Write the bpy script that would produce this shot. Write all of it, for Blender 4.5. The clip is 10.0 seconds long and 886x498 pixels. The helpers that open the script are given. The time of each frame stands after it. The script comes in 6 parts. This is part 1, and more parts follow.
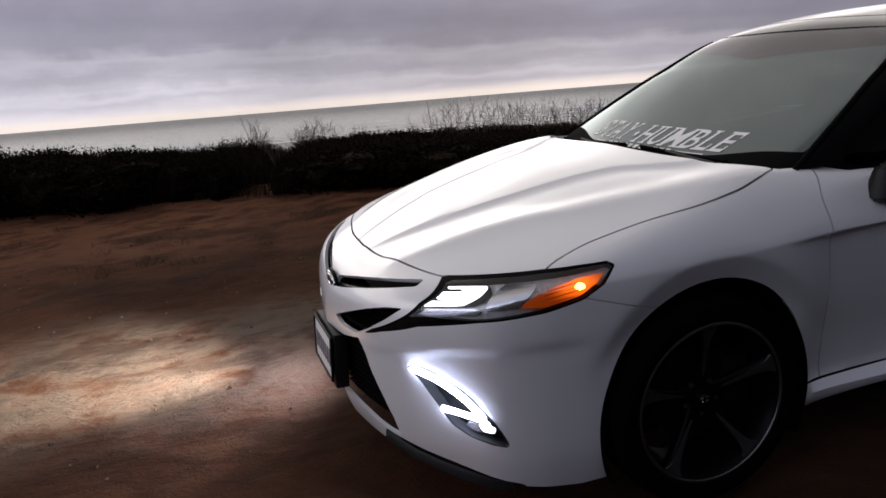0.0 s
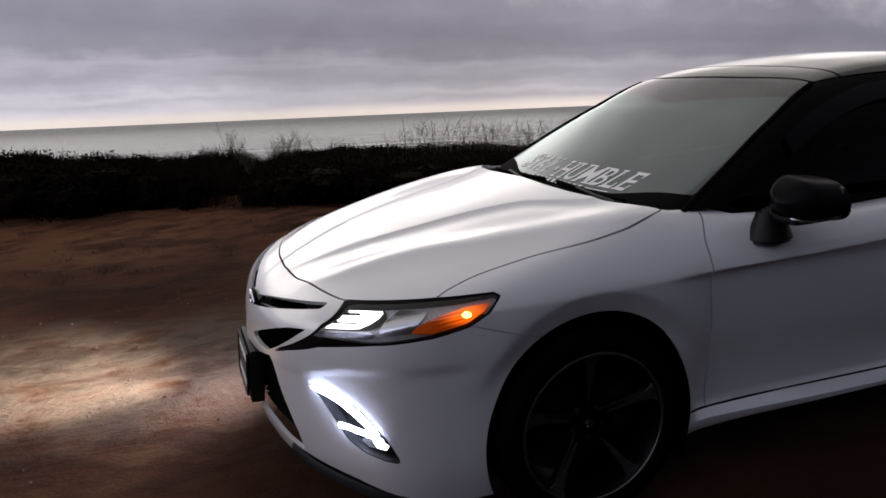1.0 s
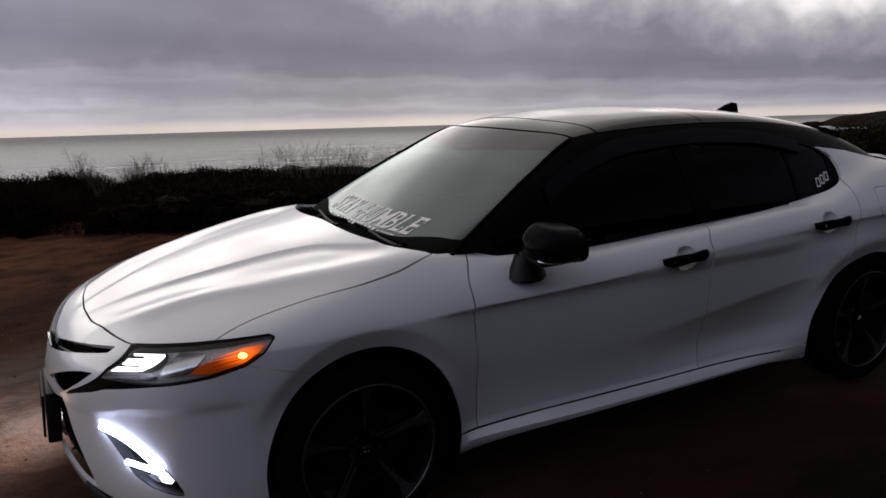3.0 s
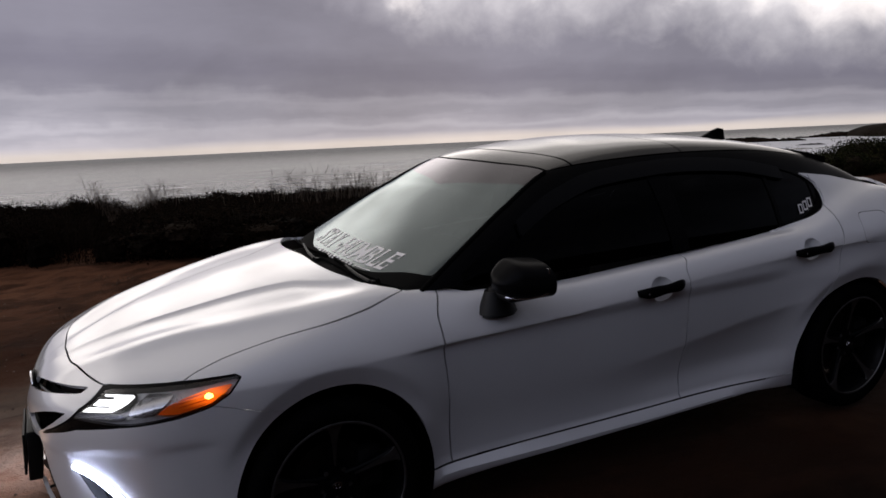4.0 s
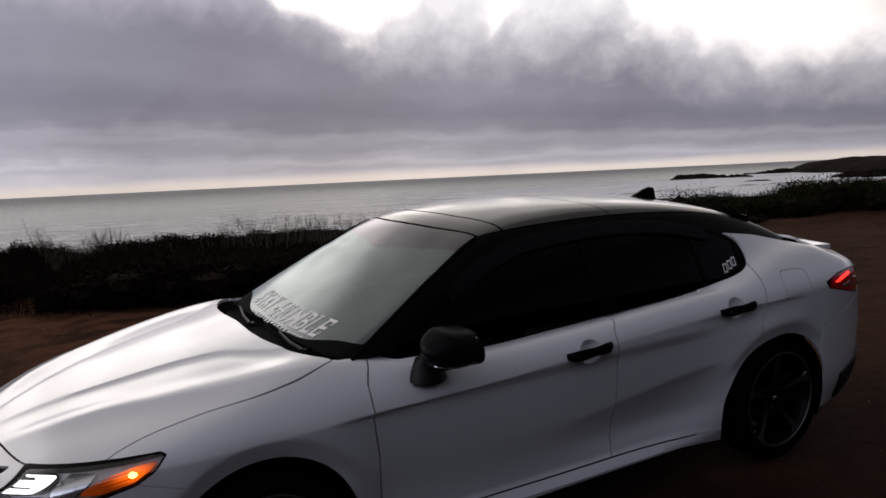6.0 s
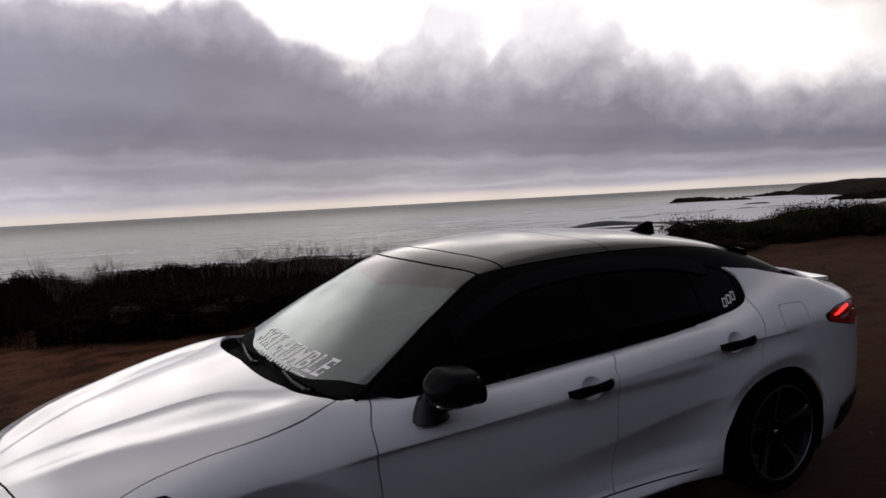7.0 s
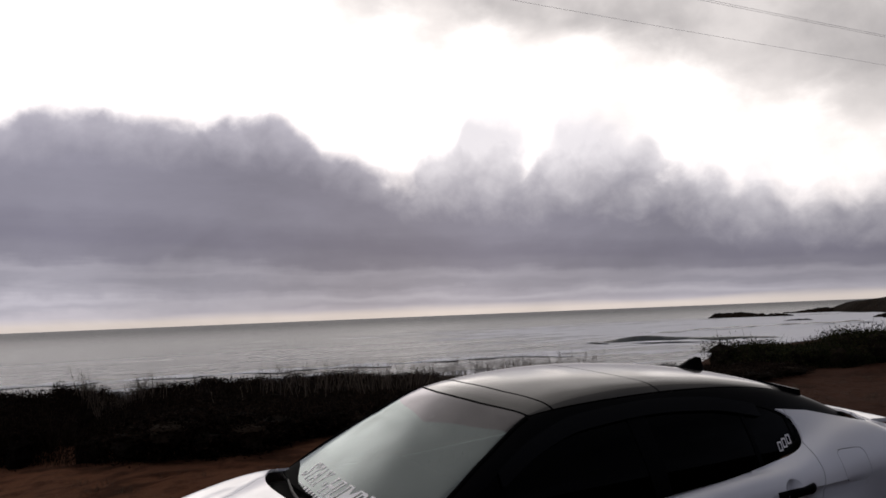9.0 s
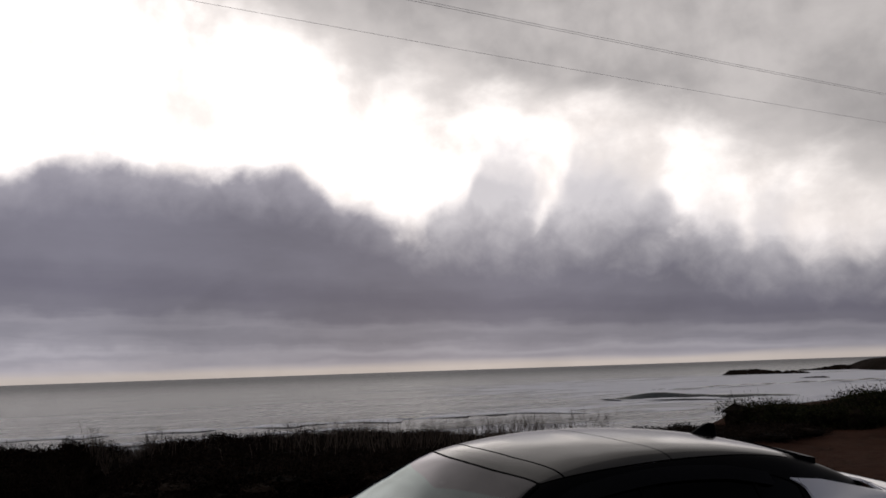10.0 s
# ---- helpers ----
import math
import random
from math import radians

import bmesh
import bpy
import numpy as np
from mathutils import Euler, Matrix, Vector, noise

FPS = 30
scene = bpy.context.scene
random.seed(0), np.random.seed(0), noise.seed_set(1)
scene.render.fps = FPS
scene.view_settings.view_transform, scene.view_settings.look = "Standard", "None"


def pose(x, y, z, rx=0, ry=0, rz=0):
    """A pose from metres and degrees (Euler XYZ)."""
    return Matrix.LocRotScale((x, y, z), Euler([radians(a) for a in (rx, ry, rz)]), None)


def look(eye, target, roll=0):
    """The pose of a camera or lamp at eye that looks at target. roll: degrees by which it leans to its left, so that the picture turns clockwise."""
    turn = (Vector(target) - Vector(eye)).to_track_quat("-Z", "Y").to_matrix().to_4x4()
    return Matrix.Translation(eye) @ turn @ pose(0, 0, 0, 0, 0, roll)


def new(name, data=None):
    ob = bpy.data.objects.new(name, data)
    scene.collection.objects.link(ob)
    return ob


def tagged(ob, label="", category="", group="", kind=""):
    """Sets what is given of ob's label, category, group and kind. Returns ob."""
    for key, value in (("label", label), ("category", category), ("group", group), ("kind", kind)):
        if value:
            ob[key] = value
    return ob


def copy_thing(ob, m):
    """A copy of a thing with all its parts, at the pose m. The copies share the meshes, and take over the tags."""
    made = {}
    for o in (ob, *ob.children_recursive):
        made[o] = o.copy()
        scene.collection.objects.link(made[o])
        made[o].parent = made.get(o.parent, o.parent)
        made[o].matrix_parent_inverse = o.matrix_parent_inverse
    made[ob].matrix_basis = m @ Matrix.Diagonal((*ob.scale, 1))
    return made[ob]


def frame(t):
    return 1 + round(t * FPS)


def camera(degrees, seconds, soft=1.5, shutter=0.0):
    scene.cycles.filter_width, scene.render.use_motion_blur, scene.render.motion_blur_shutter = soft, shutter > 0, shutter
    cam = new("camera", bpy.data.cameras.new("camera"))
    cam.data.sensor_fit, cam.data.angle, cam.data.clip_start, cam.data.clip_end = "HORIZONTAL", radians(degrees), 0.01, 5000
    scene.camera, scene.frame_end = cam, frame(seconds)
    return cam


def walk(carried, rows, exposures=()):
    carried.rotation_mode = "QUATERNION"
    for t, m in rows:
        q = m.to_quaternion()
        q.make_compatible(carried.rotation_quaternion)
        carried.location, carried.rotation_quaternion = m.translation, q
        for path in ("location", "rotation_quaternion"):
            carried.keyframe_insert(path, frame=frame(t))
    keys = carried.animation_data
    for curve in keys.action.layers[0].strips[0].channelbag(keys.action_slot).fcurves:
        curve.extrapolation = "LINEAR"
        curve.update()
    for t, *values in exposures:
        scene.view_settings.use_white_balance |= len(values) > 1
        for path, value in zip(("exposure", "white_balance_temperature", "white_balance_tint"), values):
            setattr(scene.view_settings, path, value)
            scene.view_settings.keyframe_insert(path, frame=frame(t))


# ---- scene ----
cam = camera(59.2, 10.0, 1.6, 0.15)
PATH = [
    (0, (-1.449, -2.798, 1.311), (-0.837, -0.933, 0.928), -4.6),
    (0.5, (-1.322, -2.918, 1.323), (-0.718, -1.046, 0.962), -3.5),
    (1, (-1.242, -3.023, 1.368), (-0.593, -1.163, 1.017), -2.4),
    (1.5, (-1.196, -3.189, 1.355), (-0.426, -1.366, 1.066), -1.51),
    (2, (-1.153, -3.3, 1.373), (-0.293, -1.519, 1.075), -1.43),
    (2.5, (-1.092, -3.356, 1.414), (-0.176, -1.605, 1.108), -1.4),
    (2.7, (-1.064, -3.369, 1.449), (-0.13, -1.63, 1.129), -1.5),
    (4, (-0.845, -3.507, 1.565), (0.041, -1.734, 1.291), -2.64),
    (4.5, (-0.79, -3.559, 1.592), (0.072, -1.77, 1.354), -2.9),
    (5, (-0.759, -3.571, 1.623), (0.155, -1.809, 1.385), -2.6),
    (5.5, (-0.76, -3.582, 1.66), (0.218, -1.851, 1.44), -2.6),
    (7, (-0.782, -3.626, 1.762), (0.213, -1.895, 1.638), -3.1),
    (7.5, (-0.801, -3.631, 1.797), (0.188, -1.896, 1.7), -3.0),
    (8, (-0.824, -3.643, 1.838), (0.146, -1.894, 1.821), -2.9),
    (8.5, (-0.842, -3.639, 1.866), (0.108, -1.88, 1.935), -2.7),
    (9, (-0.862, -3.637, 1.893), (0.065, -1.873, 2.058), -2.3),
    (9.5, (-0.862, -3.641, 1.917), (0.047, -1.875, 2.147), -2.1),
    (10, (-0.888, -3.687, 1.944), (0.01, -1.926, 2.247), -1.9),
]
walk(cam, [(t, look(eye, target, roll)) for t, eye, target, roll in PATH], [(0.0, 0.78), (1.0, 0.62), (2.0, 0.43), (5.0, 0.48), (6.0, 0.48), (7.0, 0.49), (8.6, 0.46), (9.0, 0.38), (9.5, 0.16), (10.0, -0.04)])

# ---- light ----
BEAM = 470.0
FOG_BEAM = 48.0


def nodes_of(owner):
    owner.use_nodes = True
    tree = owner.node_tree
    tree.nodes.clear()
    return tree, tree.nodes, tree.links


class Graph:
    """Short calls for building a node tree."""

    def __init__(self, owner):
        self.tree, self.nodes, self.links = nodes_of(owner)

    def put(self, socket, value):
        if hasattr(value, "is_output"):
            self.links.new(value, socket)
        elif value is not None:
            socket.default_value = value

    def math(self, op, a, b=None, c=None, clamp=False):
        n = self.nodes.new("ShaderNodeMath")
        n.operation, n.use_clamp = op, clamp
        for s, v in zip(n.inputs, (a, b, c)):
            self.put(s, v)
        return n.outputs[0]

    def step(self, x, lo, hi):
        n = self.nodes.new("ShaderNodeMapRange")
        n.interpolation_type = "SMOOTHSTEP"
        self.put(n.inputs[0], x)
        self.put(n.inputs[1], lo)
        self.put(n.inputs[2], hi)
        return n.outputs[0]

    def noise(self, vec, scale, detail=4.0, rough=0.55, distort=0.0, kind="FBM"):
        n = self.nodes.new("ShaderNodeTexNoise")
        n.noise_type = kind
        self.put(n.inputs["Vector"], vec)
        n.inputs["Scale"].default_value, n.inputs["Detail"].default_value = scale, detail
        n.inputs["Roughness"].default_value, n.inputs["Distortion"].default_value = rough, distort
        return n.outputs[0]

    def ramp(self, fac, stops, mode="EASE"):
        n = self.nodes.new("ShaderNodeValToRGB")
        n.color_ramp.interpolation = mode
        self.put(n.inputs[0], fac)
        el = n.color_ramp.elements
        while len(el) < len(stops):
            el.new(0.5)
        for e, (p, c) in zip(el, stops):
            e.position = p
            e.color = (*c, 1) if hasattr(c, "__len__") else (c, c, c, 1)
        return n.outputs[0]

    def mix(self, fac, a, b, blend="MIX"):
        n = self.nodes.new("ShaderNodeMix")
        n.data_type, n.blend_type = "RGBA", blend
        self.put(n.inputs[0], fac)
        for s, v in ((n.inputs[6], a), (n.inputs[7], b)):
            self.put(s, (*v, 1) if isinstance(v, tuple) and len(v) == 3 else v)
        return n.outputs[2]

    def combine(self, x, y, z):
        n = self.nodes.new("ShaderNodeCombineXYZ")
        for s, v in zip(n.inputs, (x, y, z)):
            self.put(s, v)
        return n.outputs[0]

    def coords(self, which="Object"):
        return self.nodes.new("ShaderNodeTexCoord").outputs[which]

    def split(self, v):
        n = self.nodes.new("ShaderNodeSeparateXYZ")
        self.put(n.inputs[0], v)
        return n.outputs

    def scaled(self, v, sx, sy, sz):
        n = self.nodes.new("ShaderNodeMapping")
        self.put(n.inputs[0], v)
        n.inputs["Scale"].default_value = (sx, sy, sz)
        return n.outputs[0]

    def bump(self, height, strength, distance):
        n = self.nodes.new("ShaderNodeBump")
        n.inputs["Strength"].default_value, n.inputs["Distance"].default_value = strength, distance
        self.put(n.inputs["Height"], height)
        return n.outputs[0]


def sky():
    """Evening sky over the sea: a dark bank with a torn bright upper edge, thin streaks and a pale line at the horizon."""
    world = bpy.data.worlds.new("evening_sky")
    scene.world = world
    g = Graph(world)
    x, y, z = g.split(g.coords("Generated"))
    el = g.math("MULTIPLY", g.math("ARCSINE", z), 57.2958)
    az = g.math("MULTIPLY", g.math("ARCTAN2", x, y), 57.2958)
    flat = g.combine(g.math("MULTIPLY", az, 0.1), g.math("MULTIPLY", el, 0.1), 0.0)
    streak = g.combine(g.math("MULTIPLY", az, 0.045), g.math("MULTIPLY", el, 0.34), 3.0)
    n_big = g.noise(flat, 0.55, 6.0, 0.55, 0.5)
    n_mid = g.noise(flat, 1.7, 6.0, 0.55, 0.2)
    n_fine = g.noise(flat, 4.2, 6.0, 0.55, 0.2)
    n_soft = g.noise(flat, 1.6, 2.0, 0.5, 0.2)
    n_streak = g.noise(streak, 2.2, 5.0, 0.55, 0.3)
    n_puff = g.noise(g.combine(g.math("MULTIPLY", az, 0.07), g.math("MULTIPLY", el, 0.12), 11.0), 1.5, 7.0, 0.55, 0.1)
    # the upper edge of the bank, in degrees over azimuth
    loose = g.step(az, 20.0, 27.0)
    warp = g.math("MULTIPLY", loose, g.math("SUBTRACT", g.math("MULTIPLY", g.math("SUBTRACT", n_soft, 0.5), 9.0), g.math("MULTIPLY", g.math("SUBTRACT", el, 11.5), 0.35)))
    pos = g.math("DIVIDE", g.math("ADD", g.math("ADD", az, warp), 10.0), 80.0, clamp=True)
    tops = ((-10, 11.0), (-3, 13.2), (0.8, 14.6), (7.3, 14.4), (10.4, 14.1), (12.4, 14.5), (14.4, 14.5), (16.0, 14.7), (17.7, 13.4), (19.4, 12.1), (21.5, 11.7), (25.2, 9.9), (26.3, 10.4), (27.4, 11.8), (29.2, 14.7), (30.9, 14.8), (33, 14.1), (34.2, 12.7), (35.5, 10.8), (36.5, 12.6), (37.5, 14.2), (38.8, 14.2), (40.8, 13.1), (43.7, 9.6), (46.4, 10.0), (49.2, 8.4), (51.2, 9.6), (54.3, 7.2), (58, 7.0), (70, 8.4))
    top = g.ramp(pos, [((a + 10.0) / 80.0, e / 20.0) for a, e in tops], "EASE")
    edge = g.math("MULTIPLY", top, 20.0)
    torn = g.math("ADD", g.math("MULTIPLY", g.math("SUBTRACT", n_fine, 0.5), g.math("ADD", 1.9, g.math("MULTIPLY", loose, 0.9))), g.math("MULTIPLY", g.math("SUBTRACT", n_mid, 0.5), 1.2))
    above = g.math("ADD", g.math("SUBTRACT", el, edge), torn)
    gap_low = g.step(g.math("ADD", above, g.math("MULTIPLY", loose, g.math("MULTIPLY", g.math("SUBTRACT", n_mid, 0.5), 3.2))), g.math("SUBTRACT", -0.9, g.math("MULTIPLY", loose, 1.0)), g.math("ADD", 1.3, g.math("MULTIPLY", loose, 2.4)))
    behind = g.math("MULTIPLY", g.math("MAXIMUM", g.math("SUBTRACT", -30.0, az), 0.0), 0.25)
    deck_foot = g.math("SUBTRACT", g.math("SUBTRACT", 26.5, g.math("MULTIPLY", g.math("MINIMUM", g.math("MAXIMUM", az, -30.0), 60.0), 0.30)), behind)
    # the deck above the gap, which sinks towards the coast
    deck = g.math("ADD", g.math("SUBTRACT", el, deck_foot), g.math("MULTIPLY", g.math("SUBTRACT", n_puff, 0.5), 11.0))
    gap_high = g.step(deck, -3.0, 6.0)
    # the foot of the bank sinks towards the coast, and the layers under it with it
    foot = g.math("SUBTRACT", 4.35, g.math("MULTIPLY", g.math("MINIMUM", g.math("MAXIMUM", az, -30.0), 70.0), 0.043))
    wave = g.math("ADD", g.math("MULTIPLY", g.math("SUBTRACT", n_streak, 0.5), 0.5), g.math("MULTIPLY", g.math("SUBTRACT", n_mid, 0.5), 0.6))
    layer = g.math("DIVIDE", g.math("ADD", g.math("DIVIDE", el, foot), g.math("MULTIPLY", wave, g.step(el, 0.2, 1.6))), 2.0, clamp=True)
    plain = g.ramp(layer, [(0.0, (0.34, 0.32, 0.318)), (0.12, (0.265, 0.256, 0.27)), (0.30, (0.215, 0.209, 0.227)), (0.46, (0.19, 0.185, 0.204)), (0.60, (0.14, 0.136, 0.158)), (0.75, (0.125, 0.121, 0.145)), (1.0, (0.15, 0.146, 0.17))])
    strata = g.ramp(layer, [(0.0, (0.36, 0.335, 0.33)), (0.06, (0.30, 0.285, 0.295)), (0.14, (0.235, 0.228, 0.245)), (0.20, (0.27, 0.262, 0.278)), (0.27, (0.22, 0.214, 0.233)), (0.33, (0.185, 0.181, 0.20)), (0.38, (0.18, 0.176, 0.195)), (0.45, (0.205, 0.199, 0.218)), (0.58, (0.138, 0.134, 0.156)), (0.75, (0.125, 0.121, 0.145)), (1.0, (0.15, 0.146, 0.17))])
    patch = g.noise(g.combine(g.math("MULTIPLY", az, 0.11), g.math("MULTIPLY", el, 0.5), 21.0), 1.3, 4.0, 0.55, 0.4)
    strata = g.mix(g.step(patch, 0.44, 0.68), strata, plain)
    near = g.math("ADD", 1.14, g.math("MULTIPLY", g.math("SUBTRACT", 1.0, g.step(az, -8.0, 22.0)), 0.30))
    near = g.math("ADD", near, g.math("MULTIPLY", g.step(az, 26.0, 40.0), 0.04))
    bank = g.mix(1.0, strata, g.combine(near, g.math("MULTIPLY", near, 1.0), g.math("MULTIPLY", near, 1.045)), "MULTIPLY")
    bank = g.mix(g.math("SUBTRACT", 1.0, g.step(el, 0.05, g.math("ADD", 0.25, g.math("MULTIPLY", n_streak, 1.0)))), bank, (0.51, 0.458, 0.42))
    lump = g.noise(g.combine(g.math("MULTIPLY", az, 0.05), g.math("MULTIPLY", el, 0.11), 7.0), 1.0, 6.0, 0.58, 0.5)
    shade = g.math("ADD", 0.44, g.math("ADD", g.math("MULTIPLY", n_big, 0.40), g.math("MULTIPLY", lump, 0.76)))
    bank = g.mix(1.0, bank, g.combine(shade, shade, shade), "MULTIPLY")
    bright = g.mix(g.step(n_mid, 0.35, 0.7), (1.75, 1.66, 1.57), (1.03, 0.96, 0.905))
    grey = g.ramp(g.math("ADD", g.math("MULTIPLY", n_mid, 0.6), g.math("MULTIPLY", n_puff, 0.4)), [(0.3, (0.376, 0.36, 0.354)), (0.7, (0.63, 0.60, 0.578))])
    high = g.math("SUBTRACT", 1.0, g.math("MULTIPLY", g.step(el, 24.0, 36.0), 0.56))
    grey = g.mix(1.0, grey, g.combine(high, high, high), "MULTIPLY")
    # light that soaks through the thin upper part of the bank
    depth = g.math("ADD", 3.4, g.math("MULTIPLY", loose, 2.4))
    calm = g.math("DIVIDE", g.math("ADD", az, 10.0), 80.0, clamp=True)
    mean = g.ramp(calm, [(0.0, 0.55), (0.14, 0.70), (0.30, 0.70), (0.40, 0.60), (0.52, 0.60), (0.64, 0.58), (0.78, 0.44), (1.0, 0.42)], "EASE")
    under = g.math("ADD", g.math("SUBTRACT", el, g.math("MULTIPLY", mean, 20.0)), g.math("MULTIPLY", torn, 1.6))
    thin = g.math("DIVIDE", g.math("ADD", under, depth), depth, clamp=True)
    soak = g.math("MULTIPLY", g.math("POWER", thin, 1.4), g.math("ADD", g.math("ADD", 0.50, g.math("MULTIPLY", loose, 0.28)), g.math("MULTIPLY", n_mid, 0.35)), clamp=True)
    bank = g.mix(soak, bank, g.mix(loose, (0.47, 0.455, 0.50), (0.68, 0.66, 0.675)))
    dim = g.math("ADD", 0.62, g.math("MULTIPLY", g.step(az, -24.0, -2.0), 0.38))
    bright = g.mix(1.0, bright, g.combine(dim, dim, dim), "MULTIPLY")
    colour = g.mix(gap_low, bank, bright)
    colour = g.mix(gap_high, colour, grey)
    # the sky behind the land is dull: the sun has gone down over the sea
    toward = g.math("ADD", g.math("ADD", g.math("MULTIPLY", x, 0.02), g.math("MULTIPLY", y, 0.88)), g.math("MULTIPLY", z, 0.40))
    level = g.math("ADD", 0.31, g.math("MULTIPLY", g.step(toward, -0.18, 0.78), 0.72))
    # inland sky overhead, out of view, brightened to lift the car's upper flanks
    level = g.math("ADD", level, g.math("MULTIPLY", g.math("SUBTRACT", 1.0, g.step(toward, -0.18, 0.78)), g.math("SUBTRACT", g.math("MULTIPLY", g.step(el, 28.0, 58.0), 0.46), 0.04)))
    # unseen bright lobe ahead of the car, added to light its bumper and fender
    ahead = g.math("ADD", g.math("ADD", g.math("MULTIPLY", x, -0.80), g.math("MULTIPLY", y, -0.38)), g.math("MULTIPLY", z, 0.46))
    level = g.math("ADD", level, g.math("MULTIPLY", g.step(ahead, 0.45, 1.0), 1.35))
    colour = g.mix(1.0, colour, g.combine(level, level, level), "MULTIPLY")
    colour = g.mix(1.0, colour, (0.985, 0.968, 0.985), "MULTIPLY")
    colour = g.mix(1.0, colour, g.mix(g.step(toward, -0.2, 0.45), (0.86, 0.96, 1.24), (1.0, 1.0, 1.0)), "MULTIPLY")
    clear = g.nodes.new("ShaderNodeTexSky")
    clear.sky_type, clear.sun_disc = "NISHITA", False
    clear.sun_elevation, clear.sun_rotation = radians(12), radians(25)
    faint = g.mix(1.0, clear.outputs[0], (0.0004, 0.0004, 0.0004), "MULTIPLY")
    colour = g.mix(1.0, colour, faint, "ADD")
    bg = g.nodes.new("ShaderNodeBackground")
    g.put(bg.inputs[0], colour)
    bg.inputs[1].default_value = 1.0
    out = g.nodes.new("ShaderNodeOutputWorld")
    g.links.new(bg.outputs[0], out.inputs[0])
    sun = bpy.data.lights.new("sun_behind_cloud", "SUN")
    sun.energy, sun.angle, sun.color = 0.25, radians(80), (1.0, 0.93, 0.86)
    ob = new("sun_behind_cloud", sun)
    ob.matrix_world = look((0, 0, 30), (-12, -26, 18))
    tagged(ob, kind="structure")


sky()


# ---- materials ----
def surface(name, base, rough=0.5, metal=0.0, coat=0.0, grain=None, bumps=(), spec=None, extra=None):
    """A principled material. grain: (scale, dark, light) mottles the base; bumps: rows of (scale, strength, metres)."""
    m = bpy.data.materials.new(name)
    g = Graph(m)
    p = g.nodes.new("ShaderNodeBsdfPrincipled")
    out = g.nodes.new("ShaderNodeOutputMaterial")
    g.links.new(p.outputs[0], out.inputs[0])
    where = g.coords("Object")
    colour = (*base, 1)
    p.inputs["Roughness"].default_value, p.inputs["Metallic"].default_value = rough, metal
    if coat:
        p.inputs["Coat Weight"].default_value, p.inputs["Coat Roughness"].default_value = coat, 0.10
    if spec is not None:
        p.inputs["Specular IOR Level"].default_value = spec
    if grain:
        scale, dark, light = grain
        fac = g.math("ADD", g.math("MULTIPLY", g.noise(where, scale, 5), 0.65), g.math("MULTIPLY", g.noise(where, scale * 9.0, 3), 0.35))
        colour = g.ramp(fac, [(0.3, tuple(c * dark for c in base)), (0.7, tuple(min(1.0, c * light) for c in base))])
        g.put(p.inputs["Roughness"], g.math("ADD", rough - 0.06, g.math("MULTIPLY", fac, 0.12), clamp=True))
    g.put(p.inputs["Base Color"], colour)
    if bumps:
        h = None
        for scale, amount in bumps:
            v = g.math("MULTIPLY", g.noise(where, scale, 4), amount)
            h = v if h is None else g.math("ADD", h, v)
        g.put(p.inputs["Normal"], g.bump(h, 1.0, 1.0))
    if extra:
        extra(g, p, where)
    return m


def glowing(name, colour, strength, base=(0.8, 0.8, 0.8)):
    m = surface(name, base, 0.3)
    p = m.node_tree.nodes["Principled BSDF"]
    p.inputs["Emission Color"].default_value, p.inputs["Emission Strength"].default_value = (*colour, 1), strength
    return m


def glass(name, colour, rough=0.0, ior=1.52, sheen=(1.0, 1.0, 1.0), haze=None):
    m = bpy.data.materials.new(name)
    g = Graph(m)
    out = g.nodes.new("ShaderNodeOutputMaterial")
    clear, gloss, mixed = g.nodes.new("ShaderNodeBsdfTransparent"), g.nodes.new("ShaderNodeBsdfGlossy"), g.nodes.new("ShaderNodeMixShader")
    clear.inputs[0].default_value = (*colour, 1)
    gloss.inputs["Roughness"].default_value = rough
    fr = g.nodes.new("ShaderNodeFresnel")
    fr.inputs[0].default_value = ior
    gloss.inputs[0].default_value = (*sheen, 1)
    g.links.new(fr.outputs[0], mixed.inputs[0])
    # haze paints the light seen through the glass as an even diffuse tone
    if haze:
        haze_tone, veil = g.nodes.new("ShaderNodeBsdfDiffuse"), g.nodes.new("ShaderNodeMixShader")
        haze_tone.inputs[0].default_value = (*haze[1], 1)
        veil.inputs[0].default_value = haze[0]
        g.links.new(clear.outputs[0], veil.inputs[1])
        g.links.new(haze_tone.outputs[0], veil.inputs[2])
        clear = veil
    g.links.new(clear.outputs[0], mixed.inputs[1])
    g.links.new(gloss.outputs[0], mixed.inputs[2])
    g.links.new(mixed.outputs[0], out.inputs[0])
    return m


def pearl(g, p, where):
    flake = g.noise(where, 900.0, 1)
    g.put(p.inputs["Base Color"], g.mix(g.noise(where, 3.0, 3), (0.70, 0.70, 0.725), (0.75, 0.75, 0.77)))
    g.put(p.inputs["Roughness"], g.math("ADD", 0.26, g.math("MULTIPLY", flake, 0.12)))
    p.inputs["Metallic"].default_value, p.inputs["Coat Roughness"].default_value = 0.12, 0.09


PAINT = surface("white_pearl_paint", (0.78, 0.78, 0.8), 0.35, coat=1.0, extra=pearl)
GLOSS_BLACK = surface("gloss_black_wrap", (0.0025, 0.0025, 0.003), 0.3, grain=(5, 0.8, 1.2), spec=0.025)
MIRROR_BLACK = surface("gloss_black_mirror_cap", (0.004, 0.004, 0.0045), 0.3, grain=(5, 0.8, 1.2), spec=0.06)
ROOF_BLACK = surface("gloss_black_roof", (0.005, 0.005, 0.0055), 0.11, grain=(5, 0.8, 1.2), spec=0.5)
SATIN_BLACK = surface("satin_black_plastic", (0.006, 0.006, 0.0065), 0.5, grain=(60, 0.7, 1.3), spec=0.25)
